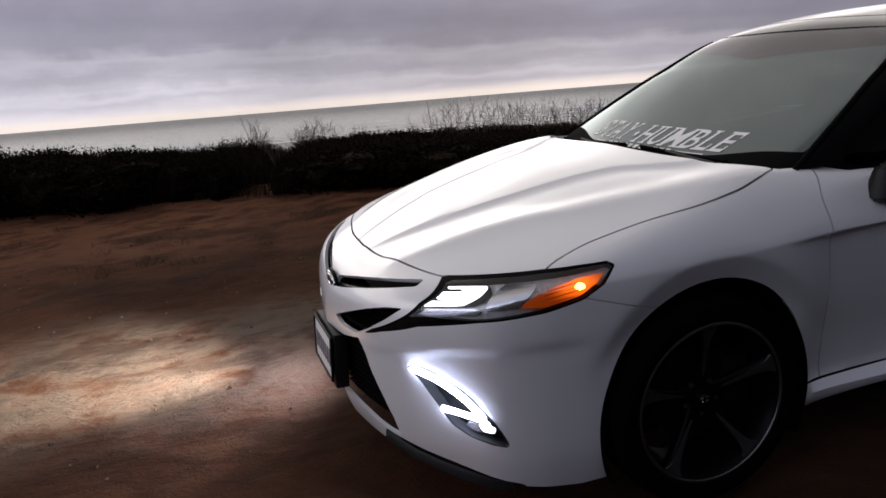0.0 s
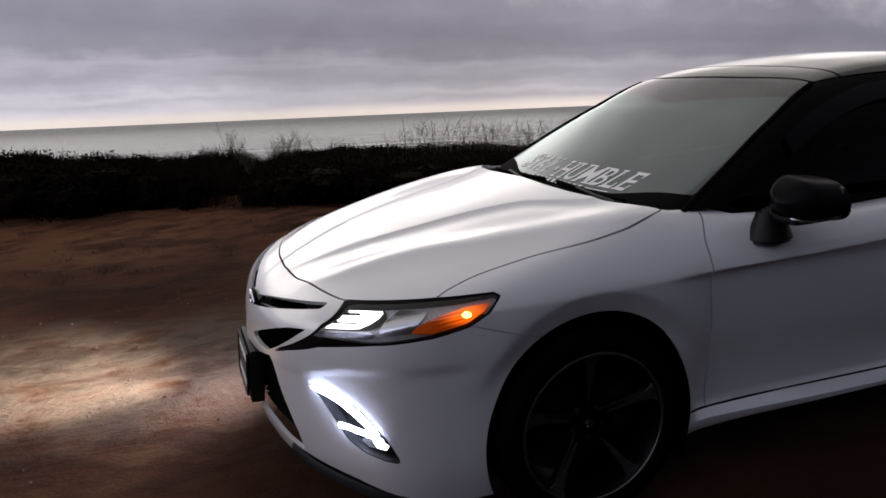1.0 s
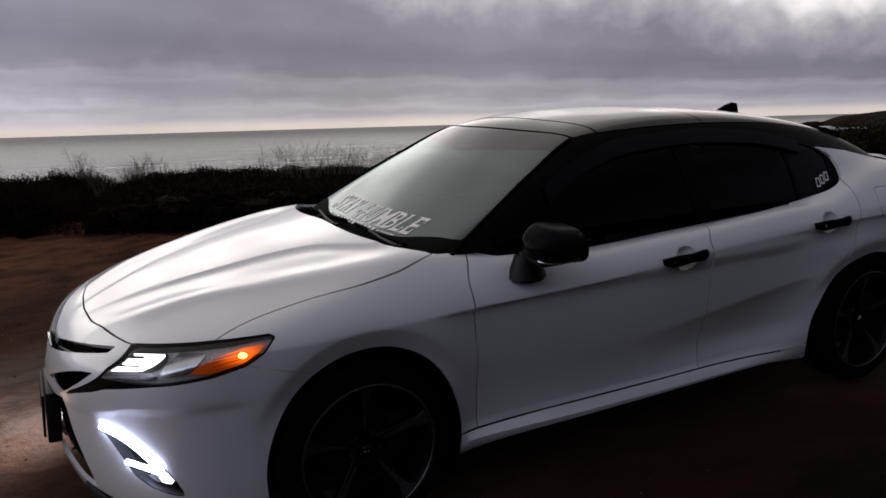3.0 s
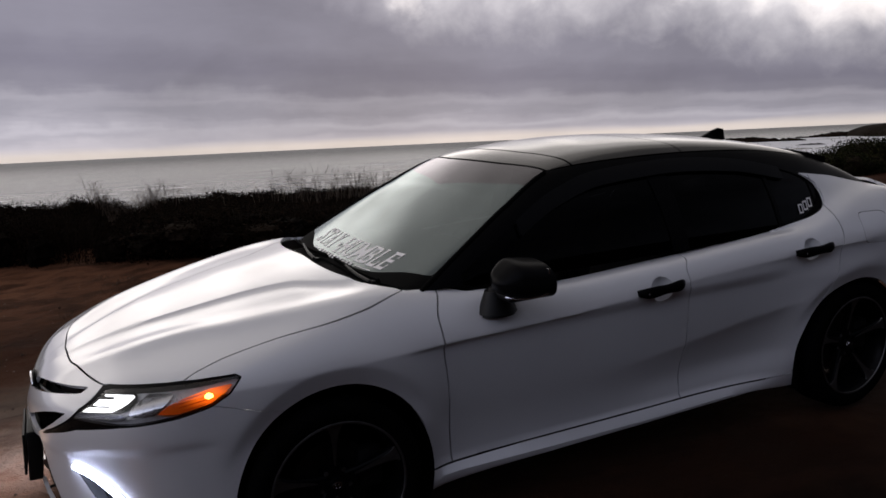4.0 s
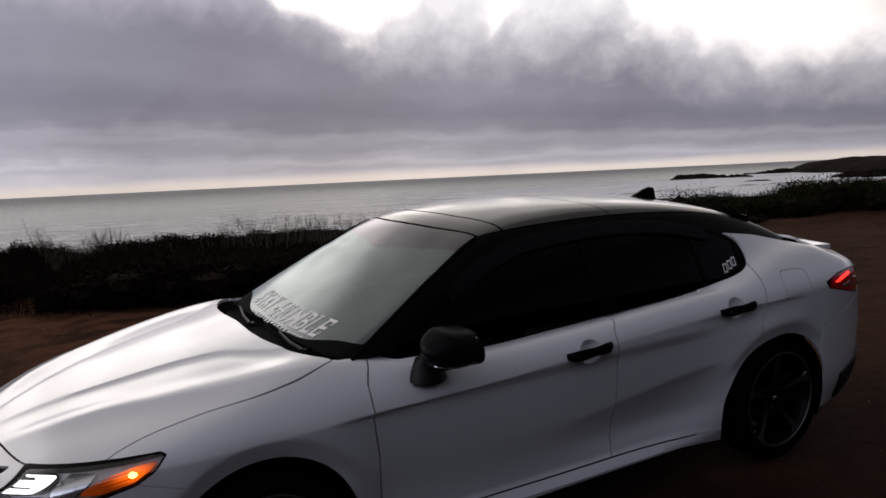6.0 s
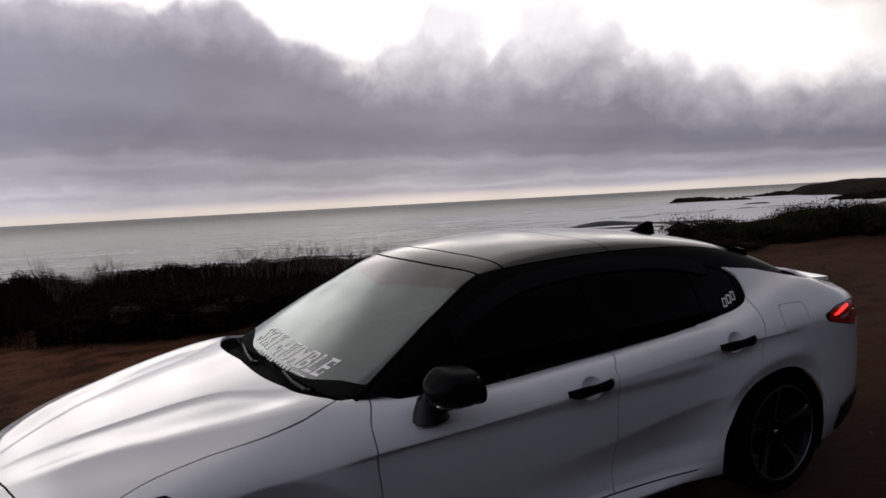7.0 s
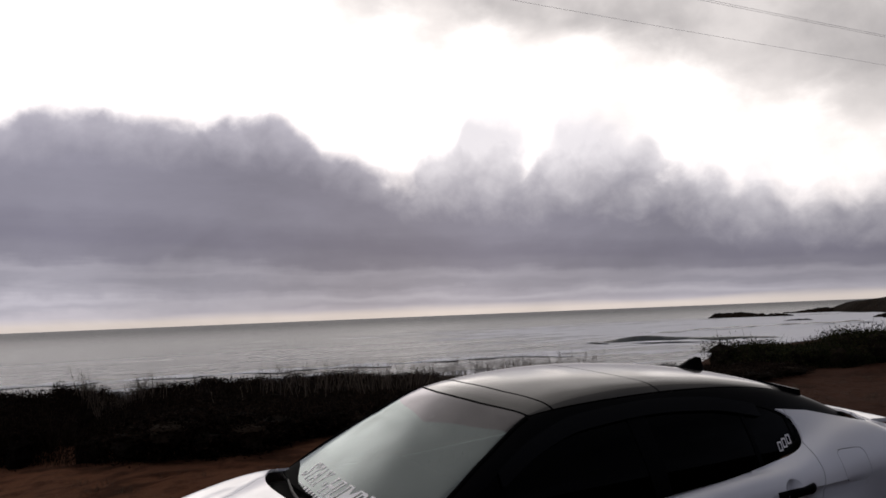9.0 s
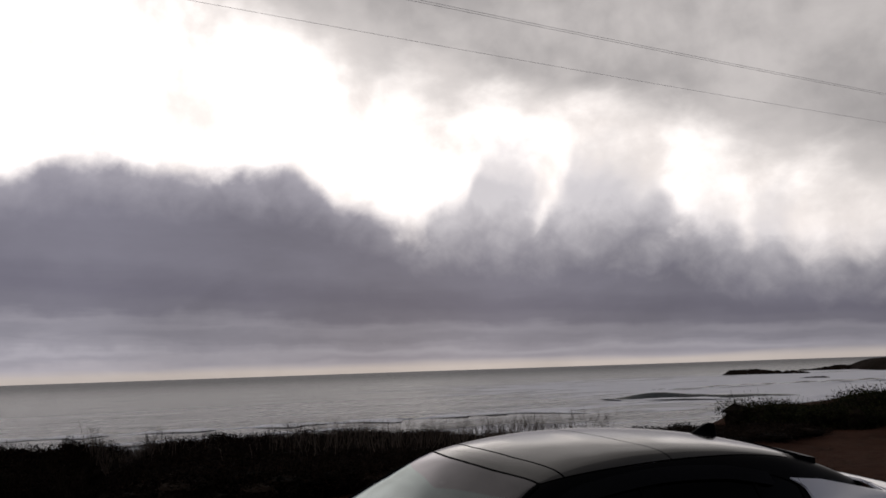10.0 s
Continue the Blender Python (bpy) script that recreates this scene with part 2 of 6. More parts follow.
SEAL = surface("black_rubber_seal", (0.002, 0.002, 0.002), 0.85, spec=0.04)
TYRE = surface("tyre_rubber", (0.0025, 0.0025, 0.0025), 0.95, grain=(30, 0.7, 1.4), bumps=((220, 0.0006),), spec=0.0)
RIM_BLACK = surface("black_wheel_enamel", (0.002, 0.002, 0.0025), 0.35, spec=0.06)
RIM_CUT = surface("machined_aluminium", (0.11, 0.107, 0.107), 0.4, metal=0.85, grain=(40, 0.8, 1.1))
CHROME = surface("chrome_plate", (0.75, 0.75, 0.77), 0.12, metal=1.0, bumps=((8, 0.0004),))
DISC = surface("brake_disc_steel", (0.03, 0.029, 0.028), 0.45, metal=0.8, grain=(25, 0.6, 1.2))
DARK_TINT = glass("dark_window_tint", (0.012, 0.012, 0.014), 0.0, 1.14)
SCREEN = glass("windscreen_glass", (0.05, 0.066, 0.060), 0.10, 1.70, (0.90, 1.0, 1.0), (0.10, (0.39, 0.49, 0.49)))
BAND = glass("shade_band_tint", (0.02, 0.018, 0.022), 0.10, 1.68, (0.97, 0.95, 1.0), (0.004, (0.30, 0.26, 0.30)))
VISOR = surface("smoked_visor", (0.0025, 0.0025, 0.003), 0.2, spec=0.07)
LENS = glass("clear_lamp_lens", (0.95, 0.95, 0.95))
TRIM = surface("cabin_plastic", (0.03, 0.03, 0.032), 0.6, grain=(40, 0.7, 1.3), bumps=((300, 0.0004),))
CLOTH = surface("dark_seat_leather", (0.035, 0.033, 0.034), 0.5, grain=(12, 0.7, 1.3), bumps=((120, 0.0006),))
WHITE_VINYL = surface("white_vinyl_lettering", (0.8, 0.78, 0.78), 0.5, grain=(30, 0.9, 1.0))
PLATE = surface("plate_enamel", (0.75, 0.75, 0.74), 0.4, grain=(20, 0.9, 1.05))
INK = surface("dark_blue_print", (0.05, 0.055, 0.09), 0.5)
REFLECTOR = surface("lamp_reflector", (0.6, 0.6, 0.62), 0.15, metal=0.9, bumps=((40, 0.0008),))
LAMP_GREY = surface("lamp_housing_grey", (0.55, 0.55, 0.56), 0.3, metal=0.1, grain=(30, 0.8, 1.2))


def lit_plastic(g, p, where):
    """Plastic lit from behind by the bulb, brightest round it."""
    x, y, z = g.split(where)
    dx, dz = g.math("MULTIPLY", g.math("ADD", x, 0.420), 0.50), g.math("SUBTRACT", z, 0.785)
    far = g.math("SQRT", g.math("ADD", g.math("MULTIPLY", dx, dx), g.math("MULTIPLY", dz, dz)))
    glow = g.math("POWER", g.math("SUBTRACT", 1.0, g.step(far, 0.0, 0.062)), 1.6)
    p.inputs["Emission Color"].default_value = (1.0, 0.16, 0.008, 1)
    g.put(p.inputs["Emission Strength"], g.math("ADD", 0.07, g.math("MULTIPLY", glow, 0.9)))


AMBER = surface("amber_lamp_plastic", (0.42, 0.045, 0.006), 0.3, extra=lit_plastic)
RED = surface("red_lamp_plastic", (0.45, 0.012, 0.012), 0.2, coat=0.5, grain=(60, 0.8, 1.2))
GLOW_WHITE = glowing("white_led", (0.93, 0.95, 1.0), 1.8)
GLOW_DRL = glowing("cool_white_led", (0.66, 0.73, 1.0), 38.0)
GLOW_AMBER = glowing("amber_bulb", (1.0, 0.45, 0.07), 5.0)
GLOW_RED = glowing("red_lamp_glow", (1.0, 0.03, 0.02), 1.3, (0.5, 0.02, 0.02))


# ---- shapes ----
def curve(*pts):
    """A smooth function through the points (a, b), flat beyond the ends."""
    a = np.array([p[0] for p in pts], float)
    b = np.array([p[1] for p in pts], float)
    h, d = np.diff(a), np.diff(b) / np.diff(a)
    m = np.zeros(len(a))
    m[0], m[-1] = d[0], d[-1]
    for i in range(1, len(a) - 1):
        if d[i - 1] * d[i] > 0:
            w1, w2 = 2 * h[i] + h[i - 1], h[i] + 2 * h[i - 1]
            m[i] = (w1 + w2) / (w1 / d[i - 1] + w2 / d[i])

    def f(x):
        x = np.clip(np.asarray(x, float), a[0], a[-1])
        i = np.clip(np.searchsorted(a, x) - 1, 0, len(a) - 2)
        t = (x - a[i]) / h[i]
        return (2 * t**3 - 3 * t**2 + 1) * b[i] + (t**3 - 2 * t**2 + t) * h[i] * m[i] + (3 * t**2 - 2 * t**3) * b[i + 1] + (t**3 - t**2) * h[i] * m[i + 1]

    return f


def smooth(x, lo, hi):
    t = np.clip((np.asarray(x, float) - lo) / (hi - lo), 0, 1)
    return t * t * (3 - 2 * t)


def soft_max(a, b, k):
    return 0.5 * (a + b + np.sqrt((a - b) ** 2 + k * k))


class Sheet:
    """Points and faces of a piece of surface."""

    def __init__(self, pts, faces):
        self.pts, self.faces = np.asarray(pts, float).reshape(-1, 3), faces

    def cut(self, f, keep=1):
        """What of the sheet has f(x, y, z) * keep > 0, cut along the zero line."""
        v = np.asarray(f(self.pts[:, 0], np.abs(self.pts[:, 1]), self.pts[:, 2]), float) * keep
        if np.isscalar(v) or v.shape != (len(self.pts),):
            v = np.broadcast_to(v, (len(self.pts),))
        pts, made, faces = [p for p in self.pts], {}, []
        ok = v > 0
        for fa in self.faces:
            n_in = sum(ok[i] for i in fa)
            if n_in == len(fa):
                faces.append(fa)
            elif n_in:
                poly = []
                for i, j in zip(fa, fa[1:] + fa[:1]):
                    if ok[i]:
                        poly.append(i)
                    if ok[i] != ok[j]:
                        key = (min(i, j), max(i, j))
                        if key not in made:
                            lo, hi = key
                            t = v[lo] / (v[lo] - v[hi])
                            made[key] = len(pts)
                            pts.append(self.pts[lo] * (1 - t) + self.pts[hi] * t)
                        poly.append(made[key])
                if len(poly) > 2:
                    faces.append(tuple(poly))
        return Sheet(np.array(pts), faces).tidy()

    def tidy(self):
        used = sorted({i for f in self.faces for i in f})
        new_of = {o: k for k, o in enumerate(used)}
        return Sheet(self.pts[used] if used else np.zeros((0, 3)), [tuple(new_of[i] for i in f) for f in self.faces])

    def mirrored(self):
        return Sheet(self.pts * (1, -1, 1), [f[::-1] for f in self.faces])

    def joined(self, other):
        n = len(self.pts)
        return Sheet(np.vstack([self.pts, other.pts]), self.faces + [tuple(i + n for i in f) for f in other.faces])

    def whole(self):
        """The sheet and its mirror image, welded along the middle."""
        both = self.joined(self.mirrored())
        n = len(self.pts)
        swap = {i + n: i for i in range(n) if abs(self.pts[i, 1]) < 1e-5}
        both.faces = [tuple(swap.get(i, i) for i in f) for f in both.faces]
        both.faces = [f for f in both.faces if len(set(f)) == len(f)]
        return both.tidy()

    def pieces(self):
        """The sheet's separate pieces."""
        root = list(range(len(self.pts)))

        def find(i):
            while root[i] != i:
                root[i] = root[root[i]]
                i = root[i]
            return i

        for f in self.faces:
            for i in f[1:]:
                root[find(i)] = find(f[0])
        groups = {}
        for f in self.faces:
            groups.setdefault(find(f[0]), []).append(f)
        return [Sheet(self.pts, fs).tidy() for fs in groups.values() if len(fs) > 1]

    def normals(self):
        n = np.zeros_like(self.pts)
        for f in self.faces:
            a, b, c = self.pts[f[0]], self.pts[f[1]], self.pts[f[-1]]
            q = np.cross(b - a, c - a)
            for i in f:
                n[i] += q
        return n / np.maximum(np.linalg.norm(n, axis=1, keepdims=True), 1e-12)

    def moved(self, d):
        return Sheet(self.pts + self.normals() * d, list(self.faces))

    def rimmed(self, depth):
        """With its open edges turned in by depth, so that the panel has thickness."""
        count = {}
        for f in self.faces:
            for i, j in zip(f, f[1:] + f[:1]):
                count[(i, j)] = 1
        edges = [(i, j) for i, j in count if (j, i) not in count]
        n = self.normals()
        pts, low, faces = list(self.pts), {}, list(self.faces)
        for i, j in edges:
            if abs(self.pts[i, 1]) < 1e-5 and abs(self.pts[j, 1]) < 1e-5:
                continue
            for k in (i, j):
                if k not in low:
                    low[k] = len(pts)
                    pts.append(self.pts[k] - n[k] * depth)
            faces.append((j, i, low[i], low[j]))
        return Sheet(np.array(pts), faces)

    def mesh(self, name):
        me = bpy.data.meshes.new(name)
        me.from_pydata([tuple(p) for p in self.pts], [], self.faces)
        me.validate()
        me.shade_smooth()
        me.set_sharp_from_angle(angle=radians(38))
        return me


def part(name, shape, material, parent, label="", smooth_angle=38, kind=""):
    """One mesh object under a thing or a part, from a Sheet or a bmesh."""
    if isinstance(shape, Sheet):
        me = shape.mesh(name)
    elif isinstance(shape, bmesh.types.BMesh):
        me = bpy.data.meshes.new(name)
        bmesh.ops.recalc_face_normals(shape, faces=shape.faces[:])
        shape.to_mesh(me)
        shape.free()
        me.shade_smooth()
        me.set_sharp_from_angle(angle=radians(smooth_angle))
    else:
        me = shape
    if material and not me.materials:
        me.materials.append(material)
    ob = new(name, me)
    ob.parent = parent
    if label or kind:
        tagged(ob, label, kind=kind)
    return ob


def block(bm, size, at=(0, 0, 0), turn=(0, 0, 0), bevel=0.0, segments=2):
    """A box with rounded edges, added to bm."""
    m = pose(*at, *turn) @ Matrix.Diagonal((*size, 1))
    r = bmesh.ops.create_cube(bm, size=1, matrix=m)
    if bevel:
        es = list({e for v in r["verts"] for e in v.link_edges})
        bmesh.ops.bevel(bm, geom=es, offset=bevel, segments=segments, affect="EDGES", profile=0.6)
    return bm


def lathe(profile, count=64, axis_y=True):
    """A surface turned round the y axis from (radius, y) pairs."""
    pts, faces = [], []
    n = len(profile)
    for k in range(count):
        a = 2 * math.pi * k / count
        for r, y in profile:
            pts.append((r * math.cos(a), y, r * math.sin(a)))
    for k in range(count):
        for i in range(n - 1):
            a, b = k * n + i, ((k + 1) % count) * n + i
            faces.append((a, a + 1, b + 1, b))
    return Sheet(pts, faces)


def tube(points, radius, sides=8, taper=1.0):
    """A round bar along points."""
    pts, faces = [], []
    P = [Vector(p) for p in points]
    side = None
    for k, p in enumerate(P):
        d = (P[min(k + 1, len(P) - 1)] - P[max(k - 1, 0)]).normalized()
        ref = Vector((0, 0, 1)) if abs(d.z) < 0.9 else Vector((1, 0, 0))
        u = d.cross(ref).normalized() if side is None else (side - d * side.dot(d)).normalized()
        side = u
        w = d.cross(u)
        r = radius * (1 + (taper - 1) * k / max(1, len(P) - 1))
        for s in range(sides):
            a = 2 * math.pi * s / sides
            pts.append(p + u * r * math.cos(a) + w * r * math.sin(a))
    for k in range(len(P) - 1):
        for s in range(sides):
            a, b = k * sides + s, k * sides + (s + 1) % sides
            faces.append((a, b, b + sides, a + sides))
    faces.append(tuple(range(sides))[::-1])
    faces.append(tuple(range((len(P) - 1) * sides, len(P) * sides)))
    return Sheet([tuple(p) for p in pts], faces)


def bar(points, width, height, up=(0, 0, 1)):
    """A flat-sided strip with a bulged top along points; width may vary (a list)."""
    P = [Vector(p) for p in points]
    U = Vector(up)
    pts, faces = [], []
    for k, p in enumerate(P):
        d = (P[min(k + 1, len(P) - 1)] - P[max(k - 1, 0)]).normalized()
        s = d.cross(U).normalized()
        w = width[k] if hasattr(width, "__len__") else width
        for a, b in ((-0.5, -0.5), (-0.5, 0.2), (-0.3, 0.5), (0.3, 0.5), (0.5, 0.2), (0.5, -0.5)):
            pts.append(tuple(p + s * (a * w) + U * (b * height)))
    for k in range(len(P) - 1):
        for s in range(6):
            a, b = k * 6 + s, k * 6 + (s + 1) % 6
            faces.append((a, a + 6, b + 6, b))
    faces.append(tuple(range(6)))
    faces.append(tuple(range((len(P) - 1) * 6, len(P) * 6))[::-1])
    return Sheet(pts, faces)


# ---- the car's surfaces: x runs from nose to tail with the front axle at 0, y to its right ----
nose_plan = curve((0, -0.995), (0.2, -0.975), (0.42, -0.935), (0.58, -0.87), (0.72, -0.77), (0.82, -0.67), (0.875, -0.55), (0.9, -0.42), (0.905, -0.3))
tail_plan = curve((0, 3.93), (0.4, 3.895), (0.6, 3.84), (0.72, 3.775), (0.80, 3.69), (0.84, 3.62), (0.88, 3.51), (0.905, 3.38), (0.92, 3.2), (0.922, 3.1))
_ny = np.linspace(0, 0.905, 400)
_nx = nose_plan(_ny)
_ty = np.linspace(0, 0.92, 400)
_tx = tail_plan(_ty)
flank = curve((-0.3, 0.905), (0.0, 0.915), (0.45, 0.905), (1.0, 0.918), (1.6, 0.926), (2.3, 0.926), (2.8, 0.932), (3.1, 0.92))
crease = curve((-1.0, 0.77), (-0.3, 0.785), (0.29, 0.797), (1.0, 0.815), (1.36, 0.833), (1.66, 0.858), (2.4, 0.887), (3.1, 0.91), (3.6, 0.93))
tuck = curve((0.10, 0.10), (0.2, 0.05), (0.28, 0.015), (0.4, 0.0), (0.6, 0.0), (0.72, 0.02), (0.9, 0.09))
door_hollow = curve((-0.3, 0.0), (0.0, 0.0), (0.06, 0.018), (0.15, 0.028), (0.28, 0.048), (0.42, 0.078), (0.52, 0.093), (0.548, 0.095), (0.572, 0.072), (0.59, 0.060), (0.61, 0.062), (0.7, 0.14))
bumper_hollow = curve((-0.3, 0.0), (0.0, 0.0), (0.1, 0.004), (0.2, 0.012), (0.35, 0.02), (0.5, 0.03), (0.6, 0.05), (0.75, 0.10))
spine_top = curve((-1.0, 0.60), (-0.97, 0.665), (-0.93, 0.72), (-0.87, 0.768), (-0.75, 0.826), (-0.55, 0.897), (-0.3, 0.957), (-0.1, 0.996), (0.1, 1.024), (0.3, 1.045), (0.5, 1.02), (0.8, 0.968), (1.0, 0.952), (1.5, 0.968), (2.0, 0.992), (2.3, 1.01), (2.6, 1.06), (3.0, 1.14), (3.2, 1.150), (3.45, 1.095), (3.60, 1.062), (3.68, 1.035), (3.76, 0.975), (3.86, 0.87), (3.93, 0.75))
crown = curve((-1.0, 0.05), (-0.715, 0.085), (-0.3, 0.09), (0.25, 0.062), (0.45, 0.045), (0.8, 0.015), (2.2, 0.015), (2.6, 0.05), (3.2, 0.055), (3.66, 0.085), (3.9, 0.12))
ridge_c = curve((-0.95, 0.03), (-0.81, 0.08), (-0.72, 0.115), (-0.62, 0.158), (-0.52, 0.198), (-0.35, 0.245), (-0.2, 0.279), (-0.07, 0.312), (0.02, 0.345), (0.08, 0.40), (0.2, 0.52))
ridge_b = curve((-0.8, 0.33), (-0.70, 0.40), (-0.57, 0.462), (-0.47, 0.50), (-0.38, 0.54), (-0.295, 0.587), (-0.18, 0.633), (-0.065, 0.677), (0.034, 0.708), (0.3, 0.76))
bumper_fold = curve((-0.95, 0.567), (-0.85, 0.585), (-0.76, 0.62), (-0.5, 0.635), (-0.2, 0.64))
ARCH = ((0.012, 0.315, 0.385, 0.412), (2.817, 0.325, 0.412, 0.375))


def arch_out(x, z, k):
    cx, cz, a, b = ARCH[k]
    return np.sqrt(((x - cx) / a) ** 2 + ((z - cz) / b) ** 2)


def half_width(x, z):
    d = tuck(z)
    wn = np.interp(x - 0.6 * d * smooth(-x, 0.5, 0.9), _nx, _ny)
    wt = np.interp(-(x + 0.6 * d * smooth(x, 3.2, 3.7)), -_tx, _ty)
    w = np.where(x < -0.3, wn, np.where(x > 3.1, wt, flank(x)))
    u = z - crease(x)
    door = smooth(x, 0.23, 0.52) * (1 - smooth(x, 2.0, 2.5))
    v = np.maximum(-u, 0)
    # the hollow deepens down from the crease, and the sill stays level
    low = np.maximum(0.835 - z, 0)
    w = w - door * np.minimum(door_hollow(np.minimum(v * 3, low)), door_hollow(low)) - (1 - door) * bumper_hollow(v)
    # the lower half of the doors turns in under a line that climbs to the rear wheel, and flares out again at the sill
    s = 0.46 + 0.12 * (x - 0.9) - z
    turned = smooth(x, 1.1, 2.0) * (1 - smooth(x, 2.25, 2.5))
    w = w - turned * 0.034 * np.where(s > 0, 1 - np.exp(-np.maximum(s, 0) / 0.085), 0.0) * smooth(z, 0.285, 0.42)
    line = smooth(x, 2.1, 2.45) * (1 - smooth(x, 2.86, 3.02))
    w = w - line * 0.010 * smooth(v, 0.0, 0.02) * (1 - smooth(v, 0.05, 0.15))
    up = np.maximum(u, 0)
    w = w - 0.30 * up - 1.9 * up**2
    for k in (0, 1):
        q = arch_out(x, z, k)
        swell = 0.008 * np.exp(-((np.maximum(q - 1.20, 0) / 0.20) ** 2)) - 0.024 * np.clip((1.17 - q) / 0.17, 0, 1)
        w = w + swell * smooth(z, 0.46, 0.64)
    w = w - 0.009 * smooth(bumper_fold(x) - z, 0.0, 0.035) * smooth(-x, 0.35, 0.5)
    return w


def top_height(x, y):
    h = spine_top(x) - crown(x) * (y / 0.85) ** 2.2
    fade = smooth(x, -0.95, -0.6) * (1 - smooth(x, 0.1, 0.42))
    s = y - ridge_b(x)
    h = h + fade * 0.016 * np.where(s < 0, np.exp(-((s / 0.10) ** 2)), np.exp(-((np.maximum(s, 0) / 0.07) ** 1.3)))
    c = y - ridge_c(x)
    fall = np.maximum(c, 0) / 0.06
    h = h + fade * (-0.001 * (1 - smooth(c, 0.0, 0.16)) - 0.008 * fall * np.exp(1 - fall))
    return h


def body_inside(x, y, z):
    k = 0.035 + 0.03 * smooth(-x, 0.2, 0.8) + 0.02 * smooth(x, 3.2, 3.7)
    return soft_max(y - half_width(x, z), z - top_height(x, y), k)


def cast(xs, angles, centre, inside):
    """The left half of a closed form: rays in each cross-section from the centre height, angle by angle."""
    X, A = np.meshgrid(xs, angles, indexing="ij")
    Z0 = np.broadcast_to(centre(xs)[:, None], X.shape)
    lo, hi = np.zeros_like(X), np.full_like(X, 1.7)
    for _ in range(30):
        r = 0.5 * (lo + hi)
        out = inside(X, r * np.cos(A), Z0 + r * np.sin(A)) > 0
        hi, lo = np.where(out, r, hi), np.where(out, lo, r)
    y, z = -hi * np.cos(A), Z0 + hi * np.sin(A)
    y[:, -1] = 0.0
    n, m = X.shape
    idx = np.arange(n * m).reshape(n, m)
    quads = np.stack([idx[:-1, :-1], idx[1:, :-1], idx[1:, 1:], idx[:-1, 1:]], -1).reshape(-1, 4)
    return Sheet(np.stack([X, y, z], -1).reshape(-1, 3), [tuple(q) for q in quads.tolist()])


def steps(*runs):
    """Stations: (from, to, step) runs joined."""
    out = []
    for a, b, s in runs:
        out += list(np.arange(a, b - 1e-6, s))
    return out


stations = [float(nose_plan(y)) for y in np.linspace(0.02, 0.88, 42)] + steps((-0.52, 0.7, 0.014), (0.7, 2.2, 0.03), (2.2, 3.45, 0.02)) + [float(tail_plan(y)) for y in np.linspace(0.87, 0.02, 30)]
stations = np.array(sorted(stations))
angles = np.radians(np.concatenate([np.linspace(-62, -20, 30)[:-1], np.linspace(-20, 8, 36)[:-1], np.linspace(8, 24, 56)[:-1], np.linspace(24, 30, 10)[:-1], np.linspace(30, 66, 70)[:-1], np.linspace(66, 90, 24)]))
BODY = cast(stations, angles, curve((-1.0, 0.46), (-0.8, 0.5), (-0.4, 0.56), (0.5, 0.6), (3.2, 0.6), (3.7, 0.58), (3.92, 0.5)), body_inside)

# greenhouse
roof_line = curve((0.9, 1.33), (1.1, 1.415), (1.3, 1.449), (1.55, 1.470), (1.75, 1.475), (2.0, 1.468), (2.3, 1.445), (2.6, 1.405), (2.86, 1.35), (3.05, 1.285), (3.2, 1.225), (3.4, 1.135), (3.5, 1.08), (3.6, 1.045), (3.75, 0.97), (3.95, 0.82))
glass_half = curve((0.2, 0.70), (0.42, 0.795), (0.7, 0.825), (1.2, 0.838), (1.8, 0.842), (2.3, 0.83), (2.7, 0.80), (3.0, 0.75), (3.3, 0.68), (3.5, 0.60))


def cabin_top(x, y):
    screen = 1.03 + (x - 0.40 - 0.13 * y**2) / 1.86
    roof = roof_line(x) - 0.108 * y**2
    return -soft_max(-screen, -roof, 0.03)


def cabin_inside(x, y, z):
    u = np.maximum(z - 0.93, 0)
    w = glass_half(x) - 0.30 * u - 0.62 * u**2
    return soft_max(y - w, z - cabin_top(x, y), 0.05)


cabin_stations = np.array(steps((0.22, 1.3, 0.016), (1.3, 2.3, 0.03), (2.3, 3.48, 0.02)))
cabin_angles = np.radians(np.concatenate([np.linspace(0, 26, 36)[:-1], np.linspace(26, 44, 50)[:-1], np.linspace(44, 90, 46)]))
CABIN = cast(cabin_stations, cabin_angles, curve((0.2, 0.86), (3.5, 0.86)), cabin_inside)

# ---- panels ----
hood_side = curve((-0.8, 0.53), (-0.718, 0.599), (-0.618, 0.72), (-0.511, 0.812), (-0.44, 0.793), (-0.33, 0.779), (-0.186, 0.788), (0.03, 0.812), (0.165, 0.802), (0.27, 0.778), (0.40, 0.73))
hood_front = curve((0.0, -0.826), (0.2, -0.815), (0.34, -0.79), (0.53, -0.742), (0.6, -0.716), (0.9, -0.6))
hood_rear = curve((0.0, 0.196), (0.2, 0.190), (0.32, 0.196), (0.54, 0.240), (0.685, 0.300), (0.75, 0.365), (0.82, 0.42), (0.95, 0.45))
seam_front = curve((0.2, 0.51), (0.28, 0.50), (0.6, 0.475), (0.8, 0.452), (0.88, 0.45), (0.98, 0.49))
seam_mid = curve((0.2, 1.69), (0.28, 1.69), (0.5, 1.686), (0.78, 1.672), (0.9, 1.664), (0.97, 1.712))
seam_rear = curve((0.2, 2.38), (0.5, 2.50), (0.68, 2.596), (0.776, 2.636), (0.878, 2.655), (0.958, 2.681), (1.025, 2.688), (1.07, 2.70), (1.2, 2.72))
door_foot = curve((0.4, 0.272), (1.0, 0.281), (1.7, 0.28), (2.33, 0.262))
